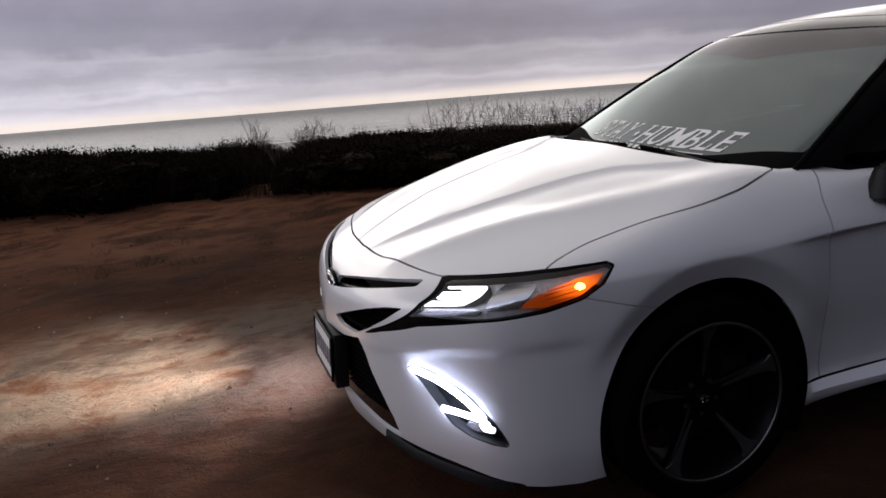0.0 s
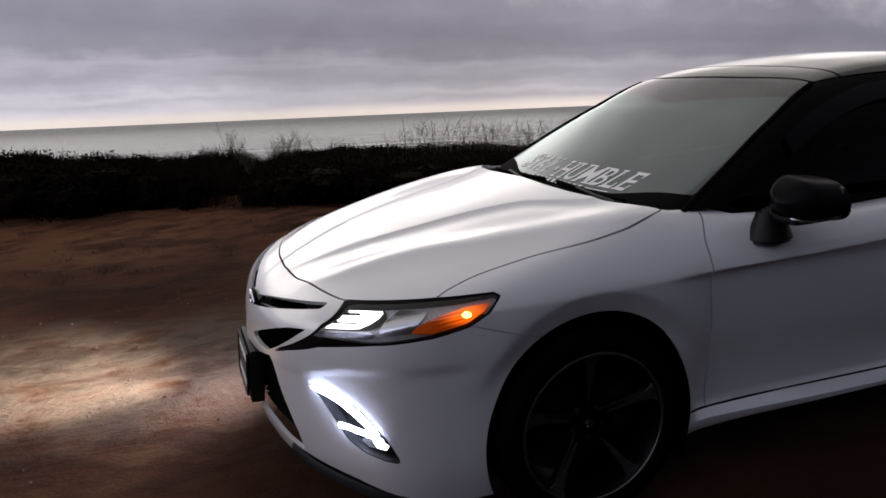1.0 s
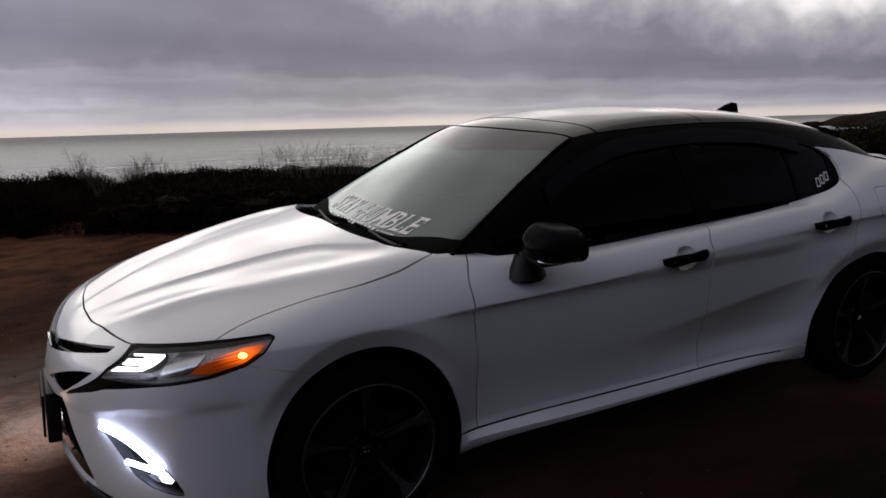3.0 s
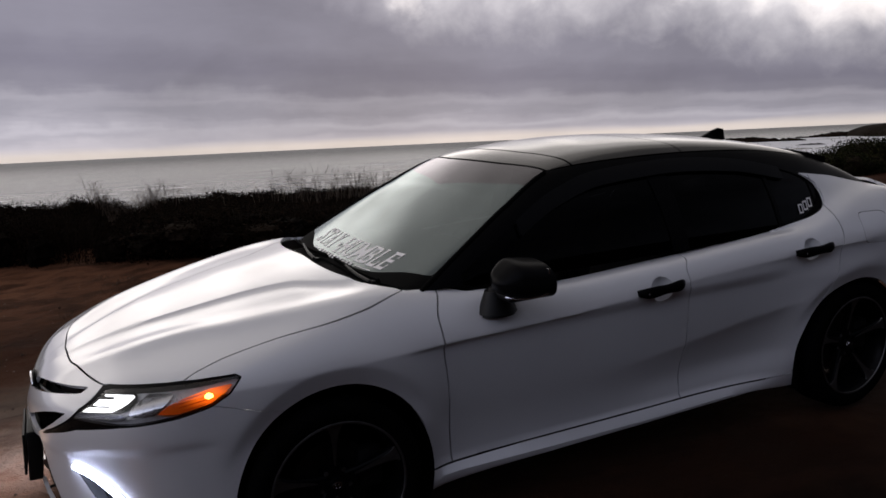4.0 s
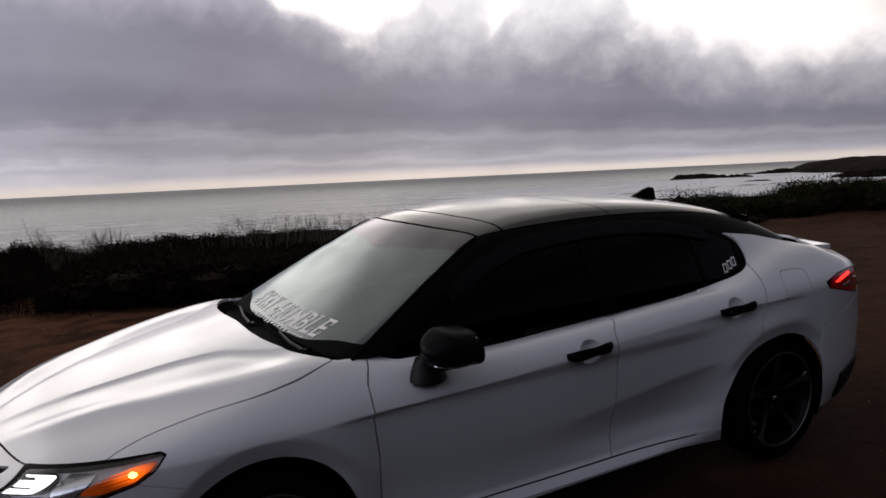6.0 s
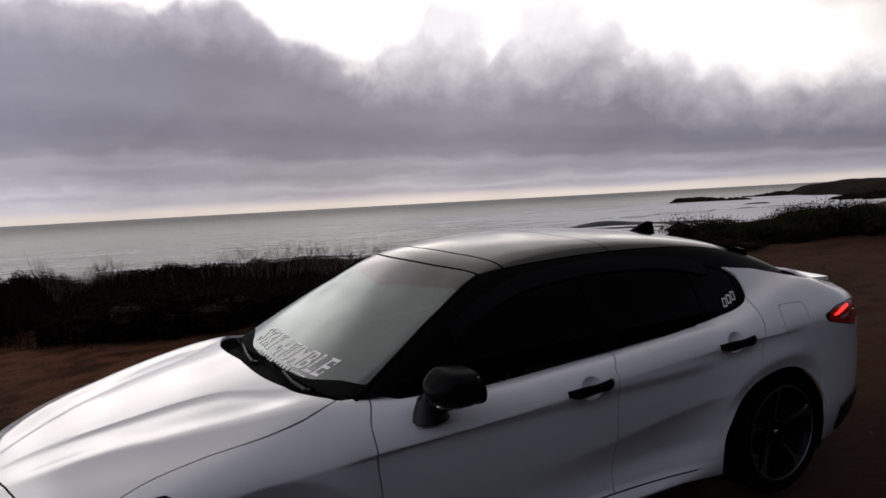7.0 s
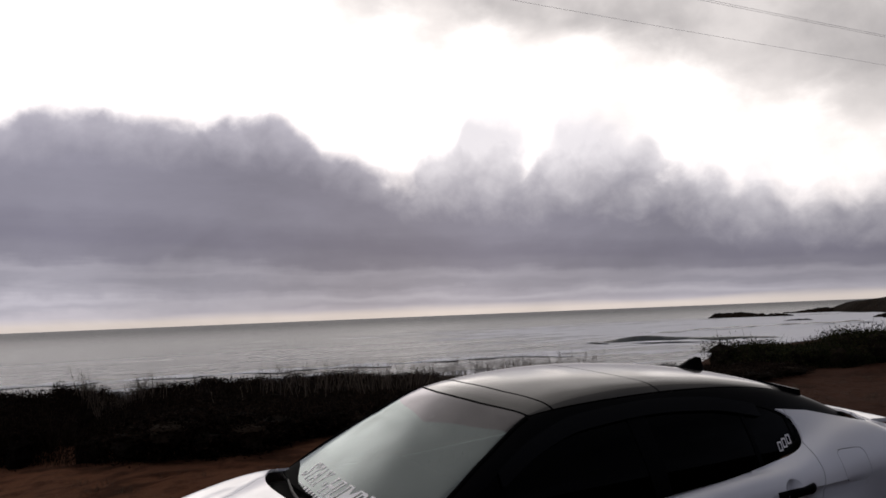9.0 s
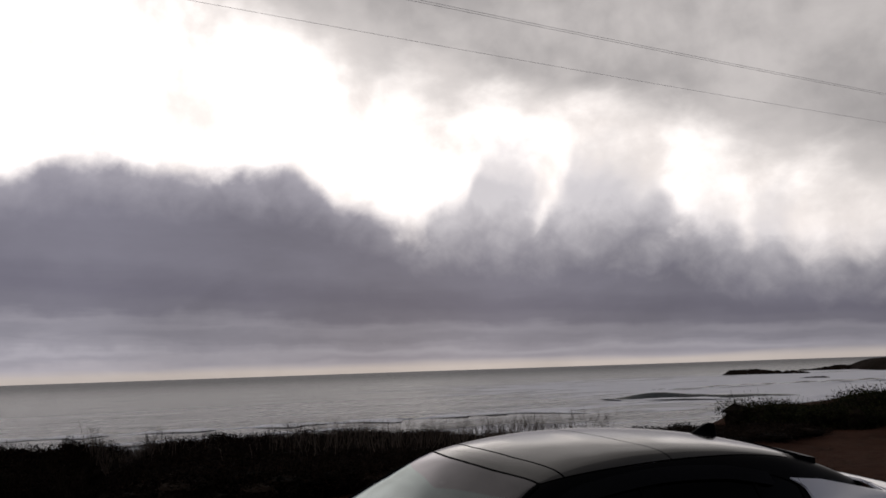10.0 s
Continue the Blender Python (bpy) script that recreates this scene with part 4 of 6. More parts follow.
slot = REAR.cut(lambda x, y, z: np.where(y > 0.5, np.minimum(np.minimum(0.012 - np.abs(x - 3.53), z - 0.52), 0.66 - z), -1.0))
for q in (slot.moved(0.002).rimmed(0.004), slot.moved(0.002).rimmed(0.004).mirrored()):
    part("rear_reflector", q, SATIN_BLACK, car, "slim dark reflector slot")
for piece in rear_bumper.whole().pieces():
    part("rear_bumper", piece.rimmed(FLANGE), PAINT, car)

# ---- cabin ----
screen_side = curve((0.2, 0.775), (0.422, 0.755), (0.608, 0.715), (0.876, 0.637), (1.16, 0.555), (1.3, 0.52))
screen_top = curve((0.0, 1.10), (0.2, 1.105), (0.35, 1.12), (0.56, 1.162), (0.7, 1.20))
panel_seam = curve((0.0, 1.245), (0.2, 1.25), (0.3, 1.263), (0.54, 1.30), (0.7, 1.33))
panel_rear = curve((0.0, 1.84), (0.26, 1.865), (0.5, 1.938), (0.62, 1.98))
glass_top = curve((0.55, 1.00), (0.7, 1.08), (0.86, 1.165), (1.13, 1.285), (1.4, 1.345), (1.8, 1.362), (2.2, 1.335), (2.42, 1.292), (2.6, 1.245), (2.7, 1.20))
cabin_shell = CABIN.cut(lambda x, y, z: -np.minimum(np.minimum(np.minimum(f_not_glass(x, y, z), wrap_line(x) - z), np.where((x > 2.8) & (x < 3.34), y - 0.60, 1.0)), np.where(x < 3.5, 1.0, -1.0)) + 0.004)


def f_screen(x, y, z):
    return np.minimum(np.minimum(screen_side(x) - y, screen_top(y) - x), np.where(x < 1.4, 1.0, -1.0))


def f_roof(x, y, z):
    return np.minimum(np.minimum(0.56 - y, x - screen_top(y)), 2.78 - x)


def f_backlight(x, y, z):
    return np.minimum(np.minimum(0.50 - y, x - 2.80), 3.42 - x)


def f_window(lo, hi, lean):
    def f(x, y, z):
        return np.where(y > 0.5, np.minimum(np.minimum(x - lo - lean * (z - 1.1), hi + lean * (z - 1.1) - x), np.minimum(glass_top(x) - z, 1.0)), -1.0)

    return f


screen = cabin_shell.cut(f_screen)
shell = cabin_shell.cut(lambda x, y, z: -f_screen(x, y, z))
roof = shell.cut(f_roof)
shell = shell.cut(lambda x, y, z: -f_roof(x, y, z))
backlight = shell.cut(f_backlight)
shell = shell.cut(lambda x, y, z: -f_backlight(x, y, z))
windows = []
for name, lo, hi, lean in (("front_window", 0.60, 1.665, 0.0), ("rear_window", 1.765, 2.375, 0.06), ("quarter_window", 2.40, 2.70, 0.06)):
    f = f_window(lo, hi, lean)
    windows.append((name, shell.cut(f)))
    shell = shell.cut(lambda x, y, z, f=f: -f(x, y, z))
strip_foot = curve((0.0, 0.905), (0.2, 0.945), (0.43, 0.985), (0.58, 1.03), (0.7, 1.06))
windscreen = part("windscreen", screen.cut(lambda x, y, z: strip_foot(y) - x).whole(), SCREEN, car, "clear windscreen with white lettering along its foot")
band = part("shade_band", screen.cut(lambda x, y, z: x - strip_foot(y)).whole(), BAND, windscreen, "dark tinted band along the top of the glass")
band.visible_shadow = False
windscreen.visible_shadow = False
f_frit = lambda x, y, z: np.maximum(np.maximum(0.008 - screen_side(x) + y, x - screen_top(y) + 0.004), np.maximum(0.028 * smooth(y, 0.34, 0.66) + 0.998 - z, 0.985 - z))
part("screen_border", screen.cut(f_frit).moved(0.0012).whole(), SEAL, windscreen, "black printed border")
visor = cabin_shell.cut(lambda x, y, z: np.where(y > 0.4, np.minimum(np.minimum(z - glass_top(x) + 0.058, glass_top(x) + 0.004 - z), np.minimum(x - 0.90, 2.52 - x)), -1.0))
pair("window_visor", visor.moved(0.011), VISOR, "smoked visor over the side windows", 0.012)
pair("pillar_trim", shell, GLOSS_BLACK, rim=0.01)
roof = roof.cut(lambda x, y, z: np.minimum(0.553 - y, x - screen_top(y) - 0.008))
roof_front = roof.cut(lambda x, y, z: panel_seam(y) - x - 0.006)
roof_mid = roof.cut(lambda x, y, z: np.minimum(x - panel_seam(y) - 0.006, panel_rear(y) - x - 0.005))
roof_back = roof.cut(lambda x, y, z: x - panel_rear(y) - 0.004)
for name, s in (("roof_panel", roof_front), ("glass_roof", roof_mid), ("roof_panel", roof_back)):
    part(name, s.whole().rimmed(0.01), ROOF_BLACK, car, "gloss black roof panel")
for name, s in windows:
    for k, q in enumerate((s.moved(-0.005), s.moved(-0.005).mirrored())):
        holder = {"front_window": front_doors, "rear_window": rear_doors}.get(name)
        part(name, q, DARK_TINT, holder[k] if holder else car, "dark tinted window")
part("rear_screen", backlight.whole(), DARK_TINT, car, "dark tinted rear screen")

# floor and wheel houses
bm = bmesh.new()
block(bm, (3.6, 1.5, 0.05), (1.4, 0, 0.22), bevel=0.02)
block(bm, (0.7, 1.05, 0.3), (-0.1, 0, 0.42), bevel=0.05)
block(bm, (0.05, 1.5, 0.5), (0.42, 0, 0.55), bevel=0.01)
block(bm, (0.05, 1.5, 0.6), (2.36, 0, 0.55), bevel=0.01)
block(bm, (1.3, 1.05, 0.4), (2.95, 0, 0.42), bevel=0.05)
part("underbody", bm, SATIN_BLACK, car)
for cx, cz, a, b in ARCH:
    for sgn in (-1, 1):
        pts, faces = [], []
        for i in range(33):
            t = math.pi * (i / 32 * 1.3 - 0.15)
            for y in (0.876 if cx < 1 else 0.885, 0.55):
                pts.append((cx + (a - 0.005) * math.cos(t), sgn * y, cz + (b - 0.005) * math.sin(t)))
        pts.append((cx, sgn * 0.55, cz - 0.1))
        for i in range(32):
            faces.append((2 * i, 2 * i + 1, 2 * i + 3, 2 * i + 2))
            faces.append((2 * i + 1, len(pts) - 1, 2 * i + 3))
        part("wheel_liner", Sheet(pts, faces), SEAL, car)


# ---- wheels ----
def wheel(at, side):
    hub = new("wheel")
    hub.parent = car
    hub.matrix_local = pose(*at) @ Matrix.Diagonal((1, 1 if side < 0 else -1, 1, 1))
    tagged(hub, "five-spoke black wheel with machined faces")
    r = 0.337
    tyre = [(0.255, -0.095), (0.262, -0.108), (0.285, -0.117), (0.31, -0.114), (0.326, -0.100), (0.333, -0.085), (r, -0.06), (r, -0.031), (r - 0.006, -0.03), (r - 0.006, -0.024), (r, -0.023), (r, 0.023), (r - 0.006, 0.024), (r - 0.006, 0.03), (r, 0.031), (r, 0.06), (0.326, 0.1), (0.3, 0.115), (0.262, 0.108), (0.255, 0.095)]
    part("tyre", lathe(tyre, 80), TYRE, hub)
    rim = [(0.262, -0.100), (0.258, -0.108), (0.2535, -0.108), (0.245, -0.098), (0.236, -0.06), (0.228, 0.0), (0.236, 0.09), (0.258, 0.1)]
    part("rim", lathe(rim, 80), RIM_BLACK, hub)
    part("rim_lip", lathe([(0.2605, -0.1085), (0.2570, -0.1105), (0.2520, -0.1105), (0.2500, -0.1070)], 80), RIM_CUT, hub, "machined rim lip")
    part("brake_disc", lathe([(0.06, -0.01), (0.155, -0.01), (0.155, 0.012), (0.06, 0.012)], 48), DISC, hub)
    bm = bmesh.new()
    block(bm, (0.10, 0.07, 0.16), (0.145, 0.0, 0.02), bevel=0.02)
    part("brake_caliper", bm, SATIN_BLACK, hub)
    for k in range(5):
        a = radians(91 + 72 * k)
        m = Matrix(((math.cos(a), 0, -math.sin(a), 0), (0, 1, 0, 0), (math.sin(a), 0, math.cos(a), 0), (0, 0, 0, 1)))
        # spoke body: tapered, dished, in local x
        rows = [(0.045, 0.052, -0.055), (0.09, 0.040, -0.062), (0.15, 0.036, -0.074), (0.20, 0.042, -0.086), (0.235, 0.058, -0.096), (0.253, 0.080, -0.100)]
        pts, faces = [], []
        for x, w, y in rows:
            for dz, dy in ((-0.5, 0.03), (-0.5, 0.006), (-0.36, 0.0), (0.36, 0.0), (0.5, 0.006), (0.5, 0.03)):
                pts.append(m @ Vector((x, y + dy, w * dz)))
        for i in range(len(rows) - 1):
            for s in range(5):
                q = i * 6 + s
                faces.append((q, q + 1, q + 7, q + 6))
        spoke = part("spoke", Sheet([tuple(p) for p in pts], faces), RIM_BLACK, hub)
        pts, faces = [], []
        cut_rows = [(0.075, 0.005, -0.0630), (0.12, 0.012, -0.0705), (0.16, 0.017, -0.0785), (0.20, 0.025, -0.0885), (0.232, 0.044, -0.0975), (0.2515, 0.082, -0.1025)]
        for x, w, y in cut_rows:
            for dz in (-0.5, 0.5):
                pts.append(m @ Vector((x, y, w * dz)))
                pts.append(m @ Vector((x, y + 0.006, w * dz * 1.1)))
        for i in range(len(cut_rows) - 1):
            q = i * 4
            faces += [(q, q + 2, q + 6, q + 4), (q + 1, q, q + 4, q + 5), (q + 2, q + 3, q + 7, q + 6)]
        part("machined_face", Sheet([tuple(p) for p in pts], faces), RIM_CUT, spoke, "bare machined spoke face")
        b = a + radians(36)
        part("wheel_nut", Sheet((lathe([(0.0, -0.052), (0.008, -0.052), (0.010, -0.046), (0.010, -0.03)], 6).pts + np.array((0.057 * math.cos(b), 0, 0.057 * math.sin(b)))), lathe([(0.0, 0), (0.008, 0), (0.010, 0), (0.010, 0)], 6).faces), RIM_CUT, hub)
    part("hub", lathe([(0.0, -0.056), (0.03, -0.056), (0.05, -0.05), (0.075, -0.044), (0.08, -0.02), (0.06, 0.0)], 40), RIM_BLACK, hub)
    cap = part("hub_cap", lathe([(0.0, -0.064), (0.024, -0.063), (0.029, -0.058), (0.030, -0.05)], 32), GLOSS_BLACK, hub)
    bm = bmesh.new()
    for rx, rz, tz in ((0.017, 0.012, 0.0), (0.007, 0.012, 0.0), (0.012, 0.006, 0.005)):
        ring = [(rx * math.cos(t), -0.0655, tz + rz * math.sin(t)) for t in np.linspace(0, 2 * math.pi, 25)]
        s = tube(ring, 0.0016, 5)
        vs = [bm.verts.new(p) for p in s.pts]
        for f in s.faces:
            bm.faces.new([vs[i] for i in f])
    part("cap_emblem", bm, CHROME, cap)


for x, y in ((0.0, 0.80), (2.825, 0.805)):
    wheel((x, -y, 0.335), -1)
    wheel((x, y, 0.335), 1)


# ---- fittings of the car ----
def handle(at, to, door, sgn, cup):
    a, b = Vector(at), Vector(to)
    rows = []
    for t in np.linspace(0, 1, 15):
        p = a.lerp(b, t)
        out = 0.028 * (1 - (2 * t - 1) ** 6) + 0.006
        rows.append((p.x, sgn * (abs(p.y) + out), p.z))
    w = [0.018, 0.026, 0.030, 0.031, 0.031, 0.030, 0.028, 0.026, 0.026, 0.027, 0.029, 0.031, 0.031, 0.027, 0.019]
    pts, faces = [], []
    for (x, y, z), h in zip(rows, w):
        for k in range(10):
            t = 2 * math.pi * k / 10
            pts.append((x, y + 0.014 * math.cos(t), z + 0.80 * h * math.sin(t)))
    for i in range(14):
        for k in range(10):
            c, d = i * 10 + k, i * 10 + (k + 1) % 10
            faces.append((c, d, d + 10, c + 10))
    faces += [tuple(range(10))[::-1], tuple(range(140, 150))]
    grip = part("door_handle", Sheet(pts, faces), GLOSS_BLACK, door, "black door handle")
    part("handle_scoop", cup if sgn < 0 else cup.mirrored(), PAINT, door, "scoop behind the handle")
    bm = bmesh.new()
    block(bm, (0.014, 0.004, 0.010), (a.x + 0.035, sgn * (abs(a.y) + 0.042), a.z + 0.001), bevel=0.001)
    part("key_cover", bm, CHROME, grip)


for k, sgn in ((0, -1), (1, 1)):
    handle((1.372, 0.914, 0.849), (1.622, 0.918, 0.862), front_doors[k], sgn, cup_a)
    handle((2.342, 0.917, 0.893), (2.582, 0.924, 0.904), rear_doors[k], sgn, cup_b)


def mirror(sgn):
    hub = part("door_mirror", mirror_shell(sgn), MIRROR_BLACK, front_doors[0 if sgn < 0 else 1], "gloss black door mirror with a chrome line")
    bm = bmesh.new()
    bmesh.ops.create_cone(bm, cap_ends=True, segments=28, radius1=0.088, radius2=0.046, depth=0.11, matrix=Matrix.Translation((0.705, sgn * 0.868, 0.921)) @ Matrix.Diagonal((1, 0.8, 1, 1)))
    bmesh.ops.bevel(bm, geom=[e for e in bm.edges if len(e.link_faces) == 2 and e.calc_face_angle() > 0.9], offset=0.012, segments=3, affect="EDGES")
    part("mirror_foot", bm, SATIN_BLACK, hub)
    bm = bmesh.new()
    block(bm, (0.10, 0.16, 0.045), (0.73, sgn * 0.93, 0.962), (0, 0, 0), 0.018, 3)
    part("mirror_arm", bm, SATIN_BLACK, hub)
    line = [(0.665, sgn * 1.002, 0.968), (0.69, sgn * 1.026, 0.961), (0.74, sgn * 1.041, 0.957), (0.79, sgn * 1.044, 0.959), (0.83, sgn * 1.044, 0.966)]
    part("chrome_line", tube(line, 0.0045, 8), CHROME, hub, "thin chrome strip")
    bm = bmesh.new()
    block(bm, (0.004, 0.14, 0.10), (0.842, sgn * 0.972, 1.008), (0, 4, 6 * sgn), 0.001)
    part("mirror_glass", bm, CHROME, hub, "mirror glass")


def mirror_shell(sgn):
    pts, faces = [], []
    n, m = 22, 28
    for i in range(n + 1):
        u = i / n
        x = 0.636 + 0.207 * u
        grow = min(1.0, math.sqrt(max(0.0, 1 - (1 - min(u / 0.55, 1.0)) ** 2)) * 0.98 + 0.02) * (1 - 0.10 * max(0, u - 0.6))
        cy, cz = 0.962 + 0.012 * u, 1.018 - 0.016 * u
        for k in range(m):
            t = 2 * math.pi * k / m
            c, s = math.cos(t), math.sin(t)
            e = 0.62
            py = math.copysign(abs(c) ** e, c) * 0.083 * grow
            pz = math.copysign(abs(s) ** e, s) * (0.078 * (0.6 + 0.4 * min(u / 0.4, 1.0)) if s > 0 else 0.063) * grow
            pts.append((x + 0.02 * c * u, sgn * (cy + py), cz + pz - 0.028 * c * (s > 0) * grow))
    for i in range(n):
        for k in range(m):
            a, b = i * m + k, i * m + (k + 1) % m
            faces.append((a, b, b + m, a + m))
    faces += [tuple(range(m))[::-1], tuple(range(n * m, (n + 1) * m))]
    s = Sheet(pts, faces)
    return s if sgn > 0 else Sheet(s.pts, [f[::-1] for f in s.faces])


for sgn in (-1, 1):
    mirror(sgn)
for ob in front_doors[1].children:
    if ob.name.startswith("door_mirror"):
        ob.location = (0.14, -0.03, -0.10)



def on_screen(y, z, lift=0.0):
    """The point of the windscreen at that y and height, lifted off it."""
    lo, hi = 0.2, 1.3
    for _ in range(40):
        mid = 0.5 * (lo + hi)
        if cabin_inside(np.array(mid), np.array(abs(y)), np.array(z)) > 0:
            lo = mid
        else:
            hi = mid
    return Vector((lo - lift * 0.5, y, z + lift * 0.87))


for sgn in (-1, 1):
    edge_pts = []
    for x in np.linspace(0.43, 1.15, 22):
        lo, hi, y = 0.9, 1.6, float(screen_side(x)) + 0.005
        for _ in range(30):
            mid = 0.5 * (lo + hi)
            if cabin_inside(np.array(x), np.array(y), np.array(mid)) < 0:
                lo = mid
            else:
                hi = mid
        edge_pts.append((x, sgn * y, lo))
    part("screen_moulding", tube(edge_pts, 0.011, 8), SEAL, car, "black rubber moulding beside the windscreen")


# wipers
def wiper(pivot, joint, ends, mid):
    holder = part("wiper", tube([on_screen(*pivot, 0.024), on_screen(*mid, 0.034), on_screen(*joint, 0.030)], 0.009, 8, 0.6), SATIN_BLACK, car, "black windscreen wiper at rest")
    pts = [on_screen(ends[0][0] + (ends[1][0] - ends[0][0]) * t, ends[0][1] + (ends[1][1] - ends[0][1]) * t, 0.016) for t in np.linspace(0, 1, 9)]
    part("wiper_blade", bar([tuple(p) for p in pts], 0.012, 0.020, (-0.45, 0, 0.88)), SEAL, holder)
    bm = bmesh.new()
    bmesh.ops.create_cone(bm, cap_ends=True, segments=16, radius1=0.02, radius2=0.014, depth=0.05, matrix=Matrix.Translation(on_screen(*pivot, 0.0)))
    part("wiper_pivot", bm, SATIN_BLACK, holder)


wiper((0.10, 0.968), (0.42, 0.982), ((0.64, 0.975), (0.06, 0.993)), (0.22, 0.972))
wiper((-0.52, 0.968), (-0.24, 0.985), ((-0.05, 0.994), (-0.54, 0.980)), (-0.40, 0.972))


# lettering on the windscreen: slanted capitals with feet
FEET = {"S": ((0.80, 1.0, 0.68, 1.0), (0.0, 0.2, 0.0, 0.32)), "T": ((0.24, 0.76, 0.0, 0.07), (0.0, 0.12, 0.72, 1.0), (0.88, 1.0, 0.72, 1.0)), "A": ((-0.12, 0.30, 0.0, 0.07), (0.66, 1.12, 0.0, 0.07)), "Y": ((-0.12, 0.34, 0.93, 1.0), (0.70, 1.12, 0.93, 1.0), (0.24, 0.76, 0.0, 0.07)), "H": ((-0.12, 0.34, 0.0, 0.07), (-0.12, 0.34, 0.93, 1.0), (0.66, 1.12, 0.0, 0.07), (0.66, 1.12, 0.93, 1.0)), "U": ((-0.12, 0.34, 0.93, 1.0), (0.68, 1.12, 0.93, 1.0)), "M": ((-0.10, 0.26, 0.0, 0.07), (-0.10, 0.2, 0.93, 1.0), (0.70, 1.10, 0.0, 0.07), (0.8, 1.10, 0.93, 1.0)), "B": ((-0.14, 0.2, 0.0, 0.07), (-0.14, 0.2, 0.93, 1.0)), "L": ((-0.14, 0.38, 0.93, 1.0), (-0.14, 0.2, 0.0, 0.07), (0.86, 1.0, 0.0, 0.34)), "E": ((-0.14, 0.2, 0.0, 0.07), (-0.14, 0.2, 0.93, 1.0), (0.87, 1.0, 0.0, 0.32), (0.87, 1.0, 0.70, 1.0))}
WIDE = {"S": 0.80, "T": 0.95, "A": 1.0, "Y": 1.0, "H": 1.05, "U": 1.0, "M": 1.3, "B": 0.9, "L": 0.82, "E": 0.82}


def letter(char, left, right, z_low, z_high):
    cu = bpy.data.curves.new("letter", "FONT")
    cu.body, cu.resolution_u, cu.offset = char, 5, 0.002 if char == "M" else 0.008
    probe = bpy.data.objects.new("probe", cu)
    scene.collection.objects.link(probe)
    bpy.context.view_layer.update()
    me = bpy.data.meshes.new_from_object(probe.evaluated_get(bpy.context.evaluated_depsgraph_get()))
    bpy.data.objects.remove(probe)
    co = np.array([v.co[:2] for v in me.vertices])
    lo, hi = co.min(0), co.max(0)

    def at(u, v, lift):
        return tuple(on_screen(left + (right - left) * u - 0.028 * v, z_low + (z_high - z_low) * v, lift))

    pts = [at(*((c - lo) / (hi - lo)), 0.0014) for c in co]
    faces = [tuple(p.vertices) for p in me.polygons]
    for u0, u1, v0, v1 in FEET[char]:
        k = len(pts)
        pts += [at(u0, v0, 0.0017), at(u1, v0, 0.0017), at(u1, v1, 0.0017), at(u0, v1, 0.0017)]
        faces.append((k, k + 1, k + 2, k + 3))
    out = bpy.data.meshes.new("letter")
    out.from_pydata(pts, [], faces)
    return out


def word(text, left, right, z_low, z_high):
    gap = 0.24
    total = sum(WIDE[c] for c in text) + gap * (len(text) - 1)
    step_y, y = (right - left + 0.028) / total, left
    for c in text:
        part("letter", letter(c, y, y + WIDE[c] * step_y, z_low, z_high), WHITE_VINYL, windscreen, "white capital letter " + c)
        y += (WIDE[c] + gap) * step_y


word("STAY", 0.455, 0.150, 1.015, 1.071)
word("HUMBLE", 0.095, -0.465, 1.012, 1.069)
star = []
for k in range(10):
    r = 0.020 if k % 2 == 0 else 0.008
    a = math.pi * (0.5 + k / 5)
    star.append(tuple(on_screen(0.118 - r * math.cos(a), 1.037 + 0.55 * r * math.sin(a), 0.003)))
me = bpy.data.meshes.new("star")
me.from_pydata(star, [], [tuple(range(10))])
part("star", me, WHITE_VINYL, windscreen)
for a, b in [(0.36, 0.27), (-0.23, -0.38)] + [(0.245 - 0.042 * k, 0.245 - 0.042 * k - 0.027) for k in range(11)]:
    thin = b == 0.27 or b == -0.38
    z0, z1 = (1.0, 1.0025) if thin else (0.996, 1.006)
    pts = [on_screen(a, z0, 0.003), on_screen(b, z0, 0.003), on_screen(b, z1, 0.003), on_screen(a, z1, 0.003)]
    me = bpy.data.meshes.new("small_mark")
    me.from_pydata([tuple(p) for p in pts], [], [(0, 1, 2, 3)])
    part("small_mark", me, WHITE_VINYL, windscreen)


def on_side(x, z, lift):
    lo, hi = 0.2, 1.2
    for _ in range(40):
        mid = 0.5 * (lo + hi)
        if cabin_inside(np.array(x), np.array(mid), np.array(z)) > 0:
            hi = mid
        else:
            lo = mid
    return (x, -(lo + lift), z)


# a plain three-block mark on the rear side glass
for k in range(3):
    for dx0, dx1, dz0, dz1 in ((0.0, 0.008, 0.0, 0.045), (0.026, 0.034, 0.0, 0.045), (0.0, 0.034, 0.0, 0.008), (0.0, 0.034, 0.037, 0.045)):
        pts = [on_side(2.545 + 0.042 * k + a + 0.15 * b, 1.046 + 0.011 * k + b, 0.001) for a, b in ((dx0, dz0), (dx1, dz0), (dx1, dz1), (dx0, dz1))]
        me = bpy.data.meshes.new("glass_mark")
        me.from_pydata(pts, [], [(0, 1, 2, 3)])
        part("glass_mark", me, WHITE_VINYL, car, "plain white sticker blocks")

